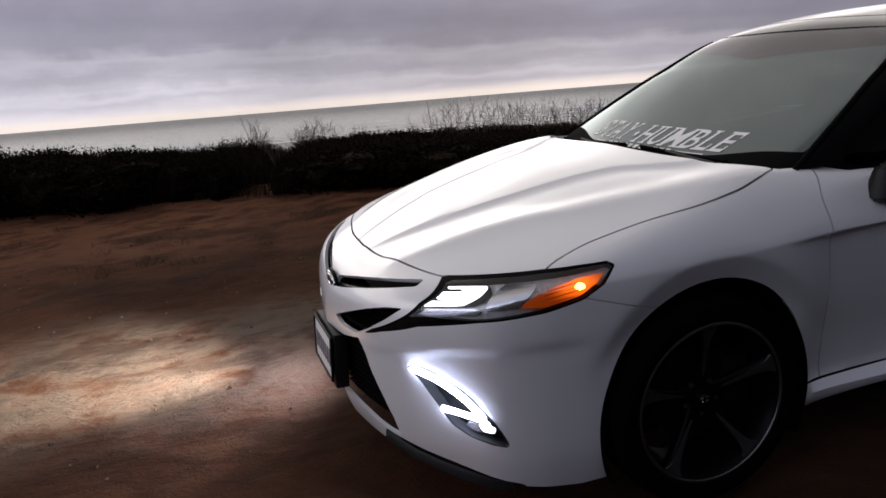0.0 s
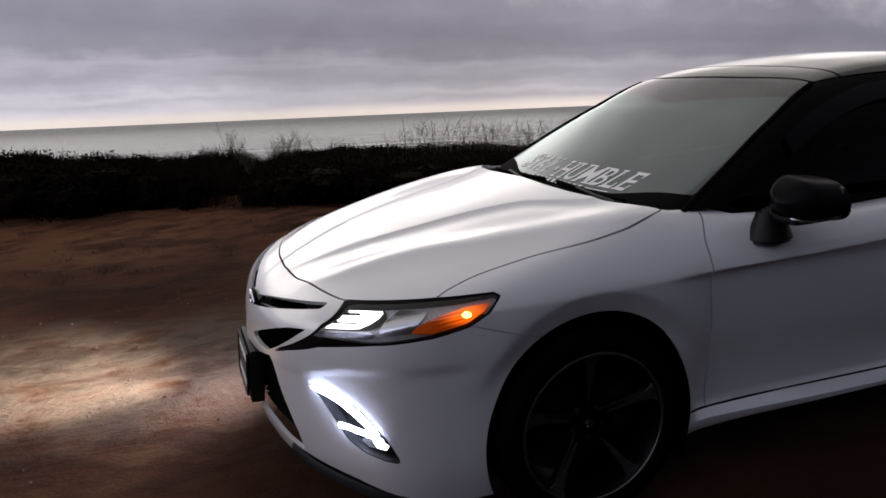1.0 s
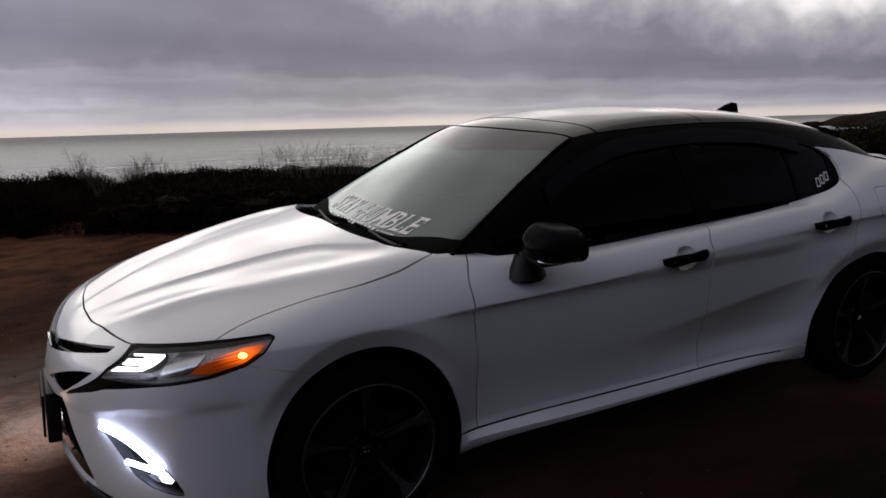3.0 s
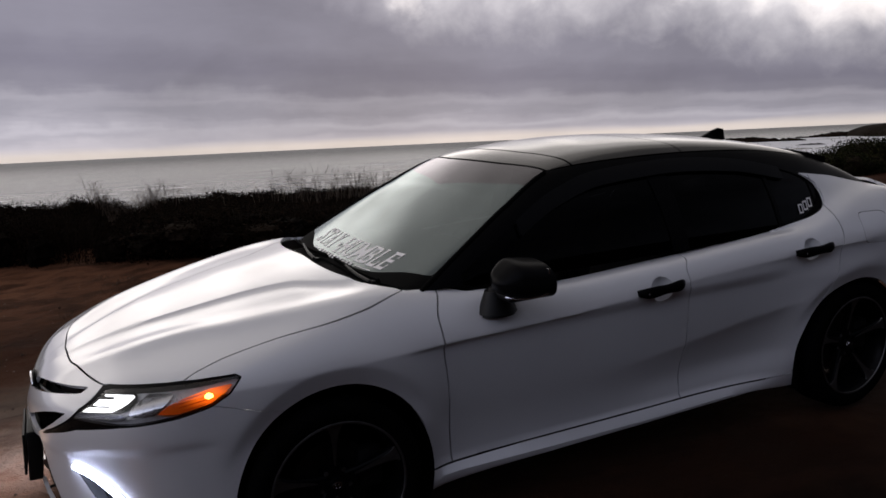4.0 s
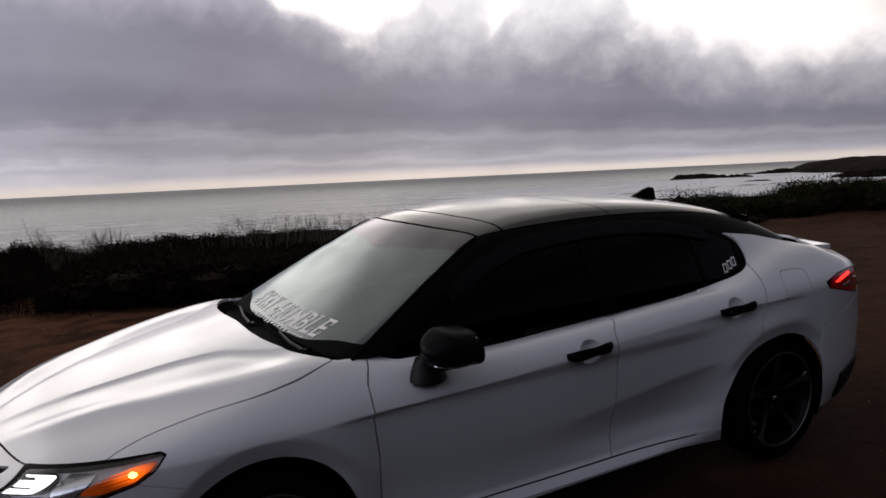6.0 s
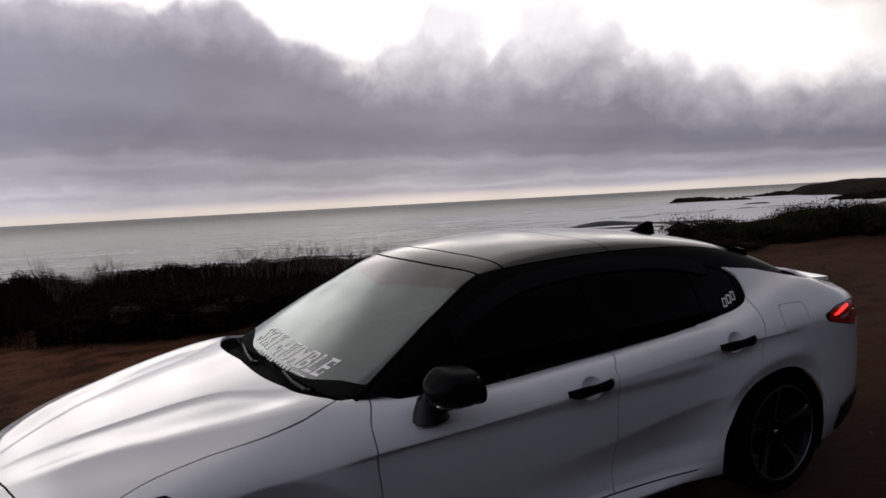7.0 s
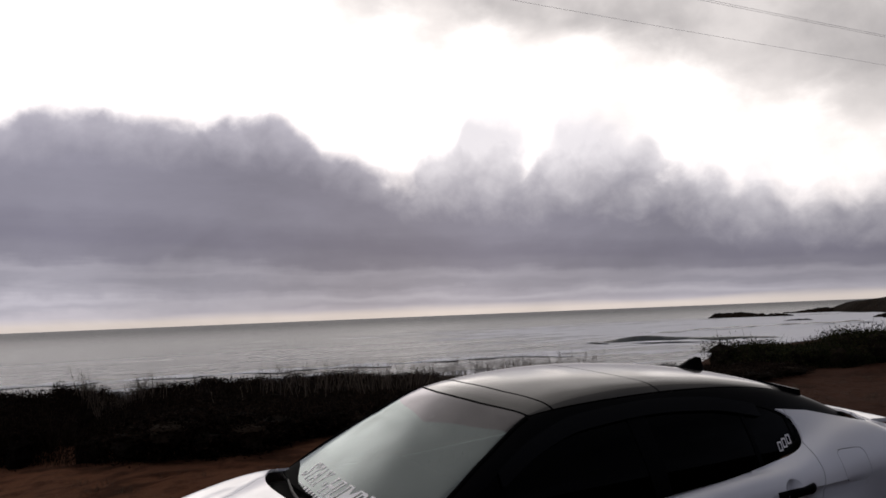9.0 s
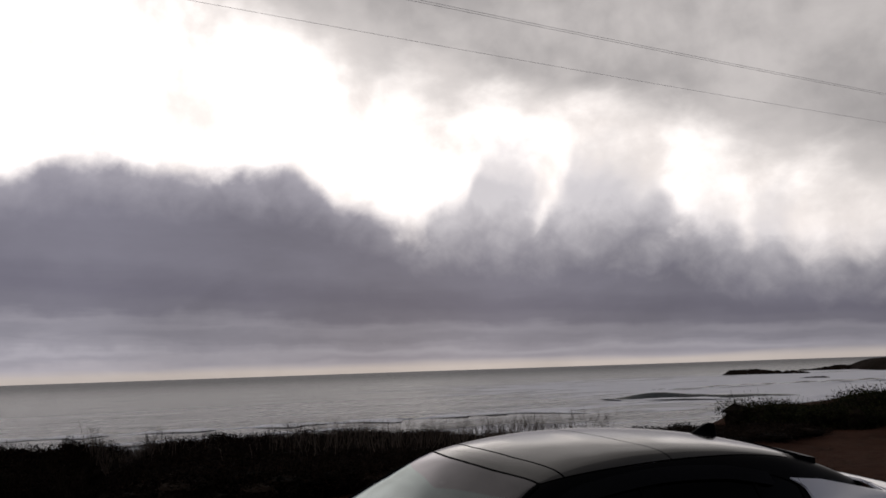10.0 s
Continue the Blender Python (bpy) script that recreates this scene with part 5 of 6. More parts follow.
# roof aerial, roof spoiler and boot spoiler
bm = bmesh.new()
prof = [(2.62, 0.0), (2.67, 0.028), (2.72, 0.058), (2.77, 0.082), (2.81, 0.083), (2.83, 0.0)]
base = [float(roof_line(x)) - 0.004 for x, _ in prof]
rows = []
for (x, h), z in zip(prof, base):
    w = 0.026 * (1 - 0.25 * (h / 0.084))
    rows.append([bm.verts.new((x, -w, z)), bm.verts.new((x, -w * 0.35, z + h)), bm.verts.new((x, w * 0.35, z + h)), bm.verts.new((x, w, z))])
for r0, r1 in zip(rows, rows[1:]):
    for i in range(3):
        bm.faces.new((r0[i], r0[i + 1], r1[i + 1], r1[i]))
bm.faces.new(rows[-1])
part("roof_aerial", bm, GLOSS_BLACK, car, "black fin aerial")


def wing(name, label, material, x0, x1, half, rise, thick, top):
    """A thin lip across the car that follows a surface and lifts towards its rear edge."""
    pts, faces = [], []
    n, m = 24, 8
    for i in range(n + 1):
        y = half * (2 * i / n - 1)
        for j in range(m + 1):
            t = j / m
            x = x0 + (x1 - x0) * t - 0.10 * (abs(y) / half) ** 3 * (x1 - x0) * 2
            pts.append((x, y, float(top(x, abs(y))) + rise * t * t + 0.004))
    k = len(pts)
    pts += [(x, y, z - thick * (0.3 + 0.7 * ((q % (m + 1)) / m))) for q, (x, y, z) in enumerate(list(pts))]
    for i in range(n):
        for j in range(m):
            a = i * (m + 1) + j
            b = a + m + 1
            faces += [(a, a + 1, b + 1, b), (k + a, k + b, k + b + 1, k + a + 1)]
        a, b = i * (m + 1) + m, (i + 1) * (m + 1) + m
        faces.append((a, k + a, k + b, b))
        a, b = i * (m + 1), (i + 1) * (m + 1)
        faces.append((a, b, k + b, k + a))
    for i in (0, n):
        for j in range(m):
            a = i * (m + 1) + j
            faces.append((a, k + a, k + a + 1, a + 1) if i == 0 else (a, a + 1, k + a + 1, k + a))
    part(name, Sheet(pts, faces), material, car, label)


wing("roof_spoiler", "gloss black roof spoiler", GLOSS_BLACK, 2.90, 3.03, 0.55, 0.012, 0.045, lambda x, y: roof_line(x) - 0.108 * y**2 + 0.002)
wing("boot_spoiler", "white boot lip with a black edge", PAINT, 3.42, 3.72, 0.62, 0.045, 0.024, lambda x, y: max(float(top_height(np.array(x), np.array(y))), float(roof_line(x)) - 0.108 * y**2) + 0.006)

# number plate on a bracket, with plain bars for its figures
bm = bmesh.new()
block(bm, (0.05, 0.33, 0.20), (-0.985, 0, 0.425), (0, 4, 0), 0.008)
bracket = part("plate_bracket", bm, SATIN_BLACK, car, "black plate bracket")
bm = bmesh.new()
block(bm, (0.004, 0.306, 0.152), (-1.016, 0, 0.435), (0, 4, 0), 0.0015)
plate = part("number_plate", bm, PLATE, bracket, "white number plate with plain dark bars")
for k in range(7):
    bm = bmesh.new()
    block(bm, (0.002, 0.022, 0.062), (-1.0192, -0.12 + 0.04 * k, 0.432), (0, 4, 0))
    part("plate_mark", bm, INK, plate)
bm = bmesh.new()
ring = [(-1.019 + 0.07 * (z - 0.435), y, z) for y, z in ((-0.155, 0.357), (0.155, 0.357), (0.155, 0.513), (-0.155, 0.513), (-0.155, 0.357))]
part("plate_frame", tube(ring, 0.005, 6), SATIN_BLACK, plate)

# cabin: dashboard, wheel, seats, inner mirror
bm = bmesh.new()
block(bm, (0.55, 1.36, 0.16), (0.80, 0, 0.90), (0, -4, 0), 0.06, 4)
part("dashboard", bm, TRIM, car)
ring = [(1.12 + 0.07 * math.sin(t), -0.37 + 0.18 * math.cos(t), 0.90 + 0.165 * math.sin(t)) for t in np.linspace(0, 2 * math.pi, 33)]
part("steering_wheel", tube(ring, 0.016, 8), TRIM, car)
bm = bmesh.new()
block(bm, (0.05, 0.07, 0.03), (0.93, 0, 1.285), (0, -28, 0), 0.01)
part("sensor_box", bm, TRIM, car, "dark camera box behind the windscreen")
eye = on_screen(0.0, 1.318, -0.006)
bm = bmesh.new()
bmesh.ops.create_uvsphere(bm, u_segments=20, v_segments=10, radius=1, matrix=Matrix.Translation(eye) @ Matrix.Rotation(radians(-28), 4, "Y") @ Matrix.Diagonal((0.016, 0.026, 0.003, 1)))
part("camera_window", bm, LAMP_GREY, windscreen, "small pale camera window")
bm = bmesh.new()
block(bm, (0.03, 0.20, 0.05), (1.06, 0, 1.30), (0, 10, 0), 0.02)
part("inner_mirror", bm, TRIM, car)
for y in (-0.38, 0.38):
    bm = bmesh.new()
    block(bm, (0.5, 0.5, 0.14), (1.45, y, 0.55), (0, -6, 0), 0.05, 3)
    seat = part("front_seat", bm, CLOTH, car)
    bm = bmesh.new()
    block(bm, (0.13, 0.48, 0.60), (1.78, y, 0.86), (0, 14, 0), 0.05, 3)
    part("backrest", bm, CLOTH, seat)
    bm = bmesh.new()
    block(bm, (0.09, 0.25, 0.17), (1.88, y, 1.22), (0, 10, 0), 0.035, 3)
    part("headrest", bm, CLOTH, seat)
bm = bmesh.new()
block(bm, (0.16, 1.25, 0.55), (2.62, 0, 0.80), (0, 18, 0), 0.06, 3)
block(bm, (0.5, 1.25, 0.16), (2.35, 0, 0.52), (0, -5, 0), 0.05, 3)
part("rear_bench", bm, CLOTH, car)
bm = bmesh.new()
block(bm, (0.7, 1.3, 0.04), (3.0, 0, 1.02), (0, -6, 0), 0.01)
part("parcel_shelf", bm, TRIM, car)

# lamps that throw light on the ground
for y in (-0.72, 0.72):
    d = bpy.data.lights.new("fog_beam", "SPOT")
    d.energy, d.spot_size, d.spot_blend, d.shadow_soft_size, d.color = FOG_BEAM, radians(150), 0.9, 0.08, (0.86, 0.84, 1.0)
    ob = new("fog_beam", d)
    ob.parent = car
    ob.matrix_local = look((-0.80, y * 1.06, 0.43), (-1.9, 1.35 * y, 0.1))
for y in (-0.66, 0.66):
    d = bpy.data.lights.new("low_beam", "SPOT")
    d.energy, d.spot_size, d.spot_blend, d.shadow_soft_size, d.color = BEAM, radians(64), 1.0, 0.06, (1.0, 0.96, 0.90)
    ob = new("low_beam", d)
    ob.parent = car
    ob.matrix_local = look((-0.88, y, 0.66), (-2.25, 1.62 * (1 if y > 0 else -1), 0.0))


# ---- ground, sea and coast ----
def ground_height(x, y):
    """Dirt that rises gently to the sea and the coast, and breaks off in a cliff."""
    x, y = np.asarray(x, float), np.asarray(y, float)
    far = np.clip(np.sqrt(x**2 + y**2) / 14.0, 0, None)
    ease = 1 / np.sqrt(1 + far**2)
    h = (0.0298 * x + 0.0481 * (y + 0.8)) * ease
    edge = 16.4 - 6.8 * smooth(x, 6, 10.5) + 0.25 * np.maximum(x - 6, 0) + 0.5 * np.sin(x * 0.21) + 0.3 * np.sin(x * 0.53 + 1)
    drop = smooth(y, edge, edge + 13)
    h = h - 0.95 * smooth(y, 7.5, 16) * (1 - smooth(x, 6, 10.5))
    h = h - 0.55 * smooth(y, 7.2, 9.6) * smooth(x, 6.5, 9) * (1 - smooth(x, 14.5, 17))
    # hill out of view, added to block low landward sky from the car's side
    unseen_hill = 70.0 * smooth(-y, 12, 150) + 8.0 * smooth(-y, 8, 30)
    return h * (1 - drop) - 13.0 * drop + unseen_hill


def terrain():
    ax = np.concatenate([-np.geomspace(1500, 9, 26), np.arange(-8.5, 20, 0.14), np.geomspace(20.5, 1500, 30)])
    ay = np.concatenate([-np.geomspace(1500, 7, 22), np.arange(-6.6, 13, 0.14), np.geomspace(13.3, 90, 40)])
    X, Y = np.meshgrid(ax, ay, indexing="ij")
    Z = ground_height(X, Y)
    near = smooth(24 - np.hypot(X - 3, Y), 0, 8)
    flat = np.zeros_like(X)
    for i in range(X.shape[0]):
        for j in range(X.shape[1]):
            if near[i, j] > 0:
                p = Vector((X[i, j], Y[i, j], 0))
                q = Vector((p.x * 0.8, p.y * 1.15, 0))
                flat[i, j] = 0.036 * noise.fractal(q * 0.9, 0.75, 2.1, 6) + 0.022 * noise.noise(q * 3.6) + 0.014 * noise.noise(p * 7.0)
    under = smooth(np.maximum(np.abs(X - 1.4) / 2.6, np.abs(Y) / 1.3), 0.8, 1.6)
    Z = Z + near * flat * (0.25 + 0.75 * under) - 0.012
    # the berm at the foot of the hedge
    Z = Z + 0.06 * np.exp(-(((Y - 5.9 - 0.5 * np.maximum(0.3 - X, 0)) / 0.6) ** 2)) * near
    n, m = X.shape
    idx = np.arange(n * m).reshape(n, m)
    quads = np.stack([idx[:-1, :-1], idx[1:, :-1], idx[1:, 1:], idx[:-1, 1:]], -1).reshape(-1, 4)
    return Sheet(np.stack([X, Y, Z], -1).reshape(-1, 3), [tuple(q) for q in quads.tolist()])


def dirt(g, p, where):
    big = g.noise(where, 0.55, 5, 0.6, 0.4)
    mid = g.noise(g.scaled(where, 0.8, 1.15, 1.0), 3.4, 5, 0.62, 0.1)
    fine = g.noise(where, 70.0, 5, 0.72)
    base = g.ramp(big, [(0.3, (0.028, 0.0110, 0.0055)), (0.5, (0.055, 0.0215, 0.0105)), (0.72, (0.102, 0.047, 0.025))])
    # pale dust band past the car, tinted for the headlamp pool's whiter light
    x, y, z = g.split(where)
    sway = g.math("MULTIPLY", g.math("SUBTRACT", big, 0.5), 1.6)
    off = g.math("ABSOLUTE", g.math("SUBTRACT", g.math("ADD", y, sway), 1.45))
    pool_dust = g.math("MULTIPLY", g.math("SUBTRACT", 1.0, g.step(off, 0.35, 1.15)), g.math("MULTIPLY", g.step(mid, 0.30, 0.62), g.math("SUBTRACT", 1.0, g.step(x, 1.5, 6.0))))
    base = g.mix(g.math("MULTIPLY", pool_dust, 0.9), base, (0.148, 0.112, 0.085))
    # lighter tan soil towards the scrub
    dry = g.math("MULTIPLY", g.math("MULTIPLY", g.step(g.math("ADD", y, sway), 2.8, 6.0), g.math("SUBTRACT", 1.0, g.step(x, 1.0, 6.0))), g.math("ADD", 0.35, g.math("MULTIPLY", big, 0.5)))
    base = g.mix(dry, base, (0.20, 0.090, 0.049))
    # dark red soil behind the car
    base = g.mix(g.math("MULTIPLY", g.step(x, 3.0, 7.0), 0.75), base, g.ramp(mid, [(0.35, (0.030, 0.0125, 0.0075)), (0.65, (0.075, 0.034, 0.021))]))
    # shade on the landward side, painted as near-black soil
    landward_shade = g.math("SUBTRACT", 1.0, g.step(g.math("ADD", y, sway), -2.2, 1.2))
    base = g.mix(g.math("MULTIPLY", landward_shade, 0.93), base, (0.005, 0.0025, 0.0016))
    base = g.mix(g.math("MULTIPLY", g.step(mid, 0.46, 0.66), 0.55), base, (0.020, 0.0100, 0.0060))
    tufty = g.noise(g.scaled(where, 0.55, 1.3, 1.0), 1.5, 5, 0.6, 0.2)
    base = g.mix(g.math("MULTIPLY", g.step(tufty, 0.53, 0.62), 0.55), base, (0.026, 0.0115, 0.0068))
    base = g.mix(g.math("MULTIPLY", g.step(fine, 0.55, 0.75), g.math("SUBTRACT", 0.36, g.math("MULTIPLY", landward_shade, 0.28))), base, (0.135, 0.073, 0.047))
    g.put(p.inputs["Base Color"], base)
    h = g.math("ADD", g.math("MULTIPLY", mid, 0.085), g.math("MULTIPLY", fine, 0.013))
    g.put(p.inputs["Normal"], g.bump(h, 1.0, 1.0))


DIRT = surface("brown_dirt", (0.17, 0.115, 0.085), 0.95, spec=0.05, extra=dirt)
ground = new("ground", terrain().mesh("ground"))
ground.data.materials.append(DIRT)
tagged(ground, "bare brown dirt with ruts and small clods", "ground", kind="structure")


def water(g, p, where):
    fine = g.noise(g.scaled(where, 0.5, 1.0, 1.0), 0.55, 5, 0.6, 0.6)
    swell = g.noise(g.scaled(where, 0.02, 0.06, 1.0), 1.0, 4, 0.55, 0.8)
    h = g.math("ADD", g.math("MULTIPLY", fine, 0.6), g.math("MULTIPLY", swell, 3.0))
    g.put(p.inputs["Normal"], g.bump(h, 1.0, 1.4))
    foam = g.noise(g.scaled(where, 0.010, 0.035, 1.0), 1.6, 7, 0.62, 1.2)
    x, y, z = g.split(where)
    shore = g.math("MULTIPLY", g.step(g.math("ADD", g.math("MULTIPLY", x, -0.35), y), 330.0, 60.0), 0.16)
    coast = g.math("MULTIPLY", g.math("MULTIPLY", g.step(x, 90.0, 330.0), g.step(y, 700.0, 260.0)), 0.36)
    fac = g.step(g.math("ADD", foam, g.math("ADD", shore, coast)), 0.62, 0.74)
    g.put(p.inputs["Base Color"], g.mix(fac, (0.055, 0.061, 0.066), (0.72, 0.72, 0.74)))
    g.put(p.inputs["Roughness"], g.math("ADD", g.math("ADD", 0.26, g.math("MULTIPLY", g.step(y, 150.0, 1300.0), 0.20)), g.math("MULTIPLY", fac, 0.6), clamp=True))
    # unresolved chop far out turns the mirror towards the dark bank
    g.put(p.inputs["Specular IOR Level"], g.math("SUBTRACT", 0.5, g.math("MULTIPLY", g.step(y, 300.0, 1800.0), 0.42)))


WATER = surface("sea_water", (0.03, 0.036, 0.04), 0.22, extra=water)
SEA_LEVEL = -11.0
xs = np.concatenate([-np.geomspace(4500, 60, 30), np.linspace(-50, 500, 90), np.geomspace(520, 4500, 30)])
ys = np.concatenate([np.linspace(16, 420, 110), np.geomspace(425, 4600, 34)])
X, Y = np.meshgrid(xs, ys, indexing="ij")
Z = SEA_LEVEL + 0.25 * np.sin(Y * 0.11 + 2.2 * np.sin(X * 0.013)) * smooth(Y, 20, 120) * (1 - smooth(Y, 500, 900))
idx = np.arange(X.size).reshape(X.shape)
quads = np.stack([idx[:-1, :-1], idx[1:, :-1], idx[1:, 1:], idx[:-1, 1:]], -1).reshape(-1, 4)
sea = new("sea", Sheet(np.stack([X, Y, Z], -1).reshape(-1, 3), [tuple(q) for q in quads.tolist()]).mesh("sea"))
sea.data.materials.append(WATER)
tagged(sea, "grey evening sea with pale streaks of foam", "water", kind="structure")


def ground_at(x, y):
    return float(ground_height(x, y)) + 0.03


# ---- plants ----
def leaf_colours(dark, mid, light):
    def f(g, p, where):
        rnd = g.nodes.new("ShaderNodeNewGeometry").outputs["Random Per Island"]
        n = g.noise(where, 2.5, 3)
        mixed = g.math("ADD", g.math("MULTIPLY", rnd, 0.6), g.math("MULTIPLY", n, 0.4))
        g.put(p.inputs["Base Color"], g.ramp(mixed, [(0.2, dark), (0.5, mid), (0.8, light)]))

    return f


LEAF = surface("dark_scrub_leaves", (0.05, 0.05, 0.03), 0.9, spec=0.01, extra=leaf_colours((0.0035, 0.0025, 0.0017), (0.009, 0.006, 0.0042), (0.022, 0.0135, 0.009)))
GREEN = surface("green_scrub_leaves", (0.05, 0.06, 0.03), 0.8, spec=0.03, extra=leaf_colours((0.005, 0.007, 0.0025), (0.013, 0.016, 0.0055), (0.032, 0.030, 0.011)))
TWIG = surface("dry_twigs", (0.10, 0.075, 0.055), 0.85, spec=0.2, extra=leaf_colours((0.022, 0.016, 0.012), (0.055, 0.040, 0.029), (0.12, 0.090, 0.066)))
STEM = surface("dark_stems", (0.02, 0.014, 0.01), 0.9, spec=0.02, extra=leaf_colours((0.005, 0.004, 0.003), (0.012, 0.009, 0.0065), (0.028, 0.02, 0.014)))
DEAD = surface("dead_stalks", (0.04, 0.026, 0.018), 0.9, spec=0.03, extra=leaf_colours((0.006, 0.004, 0.003), (0.015, 0.0095, 0.0065), (0.036, 0.024, 0.016)))
STRAW = surface("dry_grass", (0.24, 0.18, 0.12), 0.85, spec=0.2, extra=leaf_colours((0.02, 0.013, 0.008), (0.045, 0.03, 0.019), (0.10, 0.075, 0.05)))


class Soup:
    """Many small leaves and stalks gathered into one mesh."""

    def __init__(self):
        self.pts, self.faces = [], []

    def leaf(self, p, length, width, rng):
        d = Vector((rng.gauss(0, 1), rng.gauss(0, 1), rng.gauss(0.5, 0.8))).normalized()
        s = d.cross(Vector((rng.gauss(0, 1), rng.gauss(0, 1), rng.gauss(0, 1)))).normalized() * width
        k = len(self.pts)
        self.pts += [p, p + d * length * 0.5 + s, p + d * length, p + d * length * 0.5 - s]
        self.faces.append((k, k + 1, k + 2, k + 3))

    def stalk(self, points, r0, r1):
        k = len(self.pts)
        n = len(points)
        for i, p in enumerate(points):
            r = r0 + (r1 - r0) * i / (n - 1)
            for a in (0.0, 2.1, 4.2):
                self.pts.append(Vector((p[0] + r * math.cos(a), p[1] + r * math.sin(a), p[2])))
        for i in range(n - 1):
            for s in range(3):
                a, b = k + i * 3 + s, k + i * 3 + (s + 1) % 3
                self.faces.append((a, b, b + 3, a + 3))

    def mesh(self, name, material):
        me = bpy.data.meshes.new(name)
        me.from_pydata([tuple(p) for p in self.pts], [], self.faces)
        me.materials.append(material)
        return me


def shrub(seed, wide, high, leaves, material, ragged):
    """A low coastal bush: stems from one foot, and a ragged crown of small leaves."""
    rng = random.Random(seed)
    top = new("shrub")
    stems, crown = Soup(), Soup()
    lumps = [(rng.uniform(-0.7, 0.7) * wide, rng.uniform(-0.55, 0.55) * wide, rng.uniform(0.35, 0.72) * high, rng.uniform(0.30, 0.5) * wide, rng.uniform(0.26, 0.42) * high) for _ in range(11)]
    for cx, cy, cz, r, h in lumps:
        for _ in range(7):
            e = Vector((cx + rng.uniform(-r, r) * 0.8, cy + rng.uniform(-r, r) * 0.8, cz + h * rng.uniform(0.2, 1.0 + ragged)))
            f = Vector((rng.uniform(-0.15, 0.15) * wide + e.x * 0.5, rng.uniform(-0.15, 0.15) * wide + e.y * 0.5, -0.1))
            m = f.lerp(e, 0.55) + Vector((rng.gauss(0, 0.04), rng.gauss(0, 0.04), 0.0))
            stems.stalk([f, m, e], 0.009, 0.002)
    for _ in range(leaves):
        cx, cy, cz, r, h = rng.choice(lumps)
        a, u = rng.uniform(0, 6.283), rng.uniform(-1, 1)
        rad = rng.uniform(0.25, 1.0) ** 0.5 * (1 + ragged * max(0, rng.gauss(0, 0.35)))
        s = math.sqrt(1 - u * u)
        p = Vector((cx + r * rad * s * math.cos(a), cy + r * rad * s * math.sin(a), max(0.0, cz + h * rad * u * (1.0 if u > 0 else 1.9))))
        crown.leaf(p, rng.uniform(0.025, 0.065), rng.uniform(0.006, 0.016), rng)
    for cx, cy, cz, r, h in lumps:
        inner = len(stems.pts)
        for i in range(7):
            u = -1 + 2 * i / 6
            for j in range(10):
                t, w = 0.6283 * j, rng.uniform(0.40, 0.72)
                s = math.sqrt(max(0.0, 1 - u * u)) * w
                stems.pts.append(Vector((cx + r * s * math.cos(t), cy + r * s * math.sin(t), max(-0.1, cz + h * u * w * (1.0 if u > 0 else 2.2)))))
        for i in range(6):
            for j in range(10):
                q, q2 = inner + i * 10 + j, inner + i * 10 + (j + 1) % 10
                stems.faces.append((q, q2, q2 + 10, q + 10))
    a = new("branchwork", stems.mesh("branchwork", STEM))
    b = new("crown", crown.mesh("crown", material))
    a.parent = b.parent = top
    return top


rng = random.Random(4)
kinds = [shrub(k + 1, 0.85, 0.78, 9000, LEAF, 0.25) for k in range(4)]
greens = [shrub(k + 20, 0.9, 0.75, 11000, GREEN, 0.8) for k in range(2)]
for s in kinds:
    tagged(s, "dark dense coastal shrub with twiggy stems", "shrub", "hedge along the cliff")
for s in greens:
    tagged(s, "low green coastal shrub on the dirt", "shrub", "shrubs by the coast")


def hedge_front(x):
    return 6.0 + 0.5 * max(0.3 - x, 0.0) + 0.04 * max(x - 3.0, 0.0)


crest = curve((-14, 1.1), (-9, 1.02), (-4.7, 0.94), (-2.6, 0.74), (-1.8, 0.67), (-0.96, 0.61), (-0.25, 0.74), (0.12, 0.75), (0.55, 0.48), (0.8, 0.08), (1.12, 0.06), (1.4, 0.44), (1.8, 0.60), (2.5, 0.63), (3.8, 0.55), (5.3, 0.52), (6.8, 0.44), (8.2, 0.37), (11, 0.25))


def scrub_top(x, y):
    """The height of the scrub's upper side, which sinks gently from its landward face to the crest over the sea."""
    far = (y + 2.8) / 18.5
    return 1.31 + (float(crest(-1.45 + (x + 1.45) / far)) - 1.31) * far - 0.04 * (1 - far) + 0.09 * float(smooth(y, 9, 15))


spots = []
x = -13.5
while x < 11.5:
    y, row = hedge_front(x) + 0.40, 0
    while y < 16.0 - 5.5 * float(smooth(x, 6, 10.5)):
        spots.append((x + rng.uniform(-0.2, 0.2) + 0.4 * (row % 2), y + rng.uniform(-0.12, 0.12)))
        y, row = y + (0.85 if row < 2 else 1.25), row + 1
    x += 0.95
first = set()
for k, (x, y) in enumerate(spots):
    s = kinds[(k * 7 + k // 5) % 4]
    z = ground_at(x, y) - 0.08
    if x > 7.5 and scrub_top(x, y) - z < 0.2:
        continue
    size = max(0.30, (scrub_top(x, y) + rng.uniform(-0.035, 0.02) - z) / 0.86)
    wide = rng.uniform(1.0, 1.25)
    gully = abs(x - (0.12 * (y + 2.8) - 1.42))
    if gully < 1.15:
        wide = 0.52 if gully < 0.35 else 0.66
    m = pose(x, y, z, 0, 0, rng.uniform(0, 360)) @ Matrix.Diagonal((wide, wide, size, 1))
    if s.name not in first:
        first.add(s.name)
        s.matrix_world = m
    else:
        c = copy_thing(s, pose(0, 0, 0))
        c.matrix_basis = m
green_line = curve((43, -4.0), (45.2, -3.4), (47, -2.75), (48.9, -2.5), (50.8, -3.1), (52.6, -2.86), (54.4, -2.1), (58.6, -1.96), (66, -1.6), (80, -1.2))
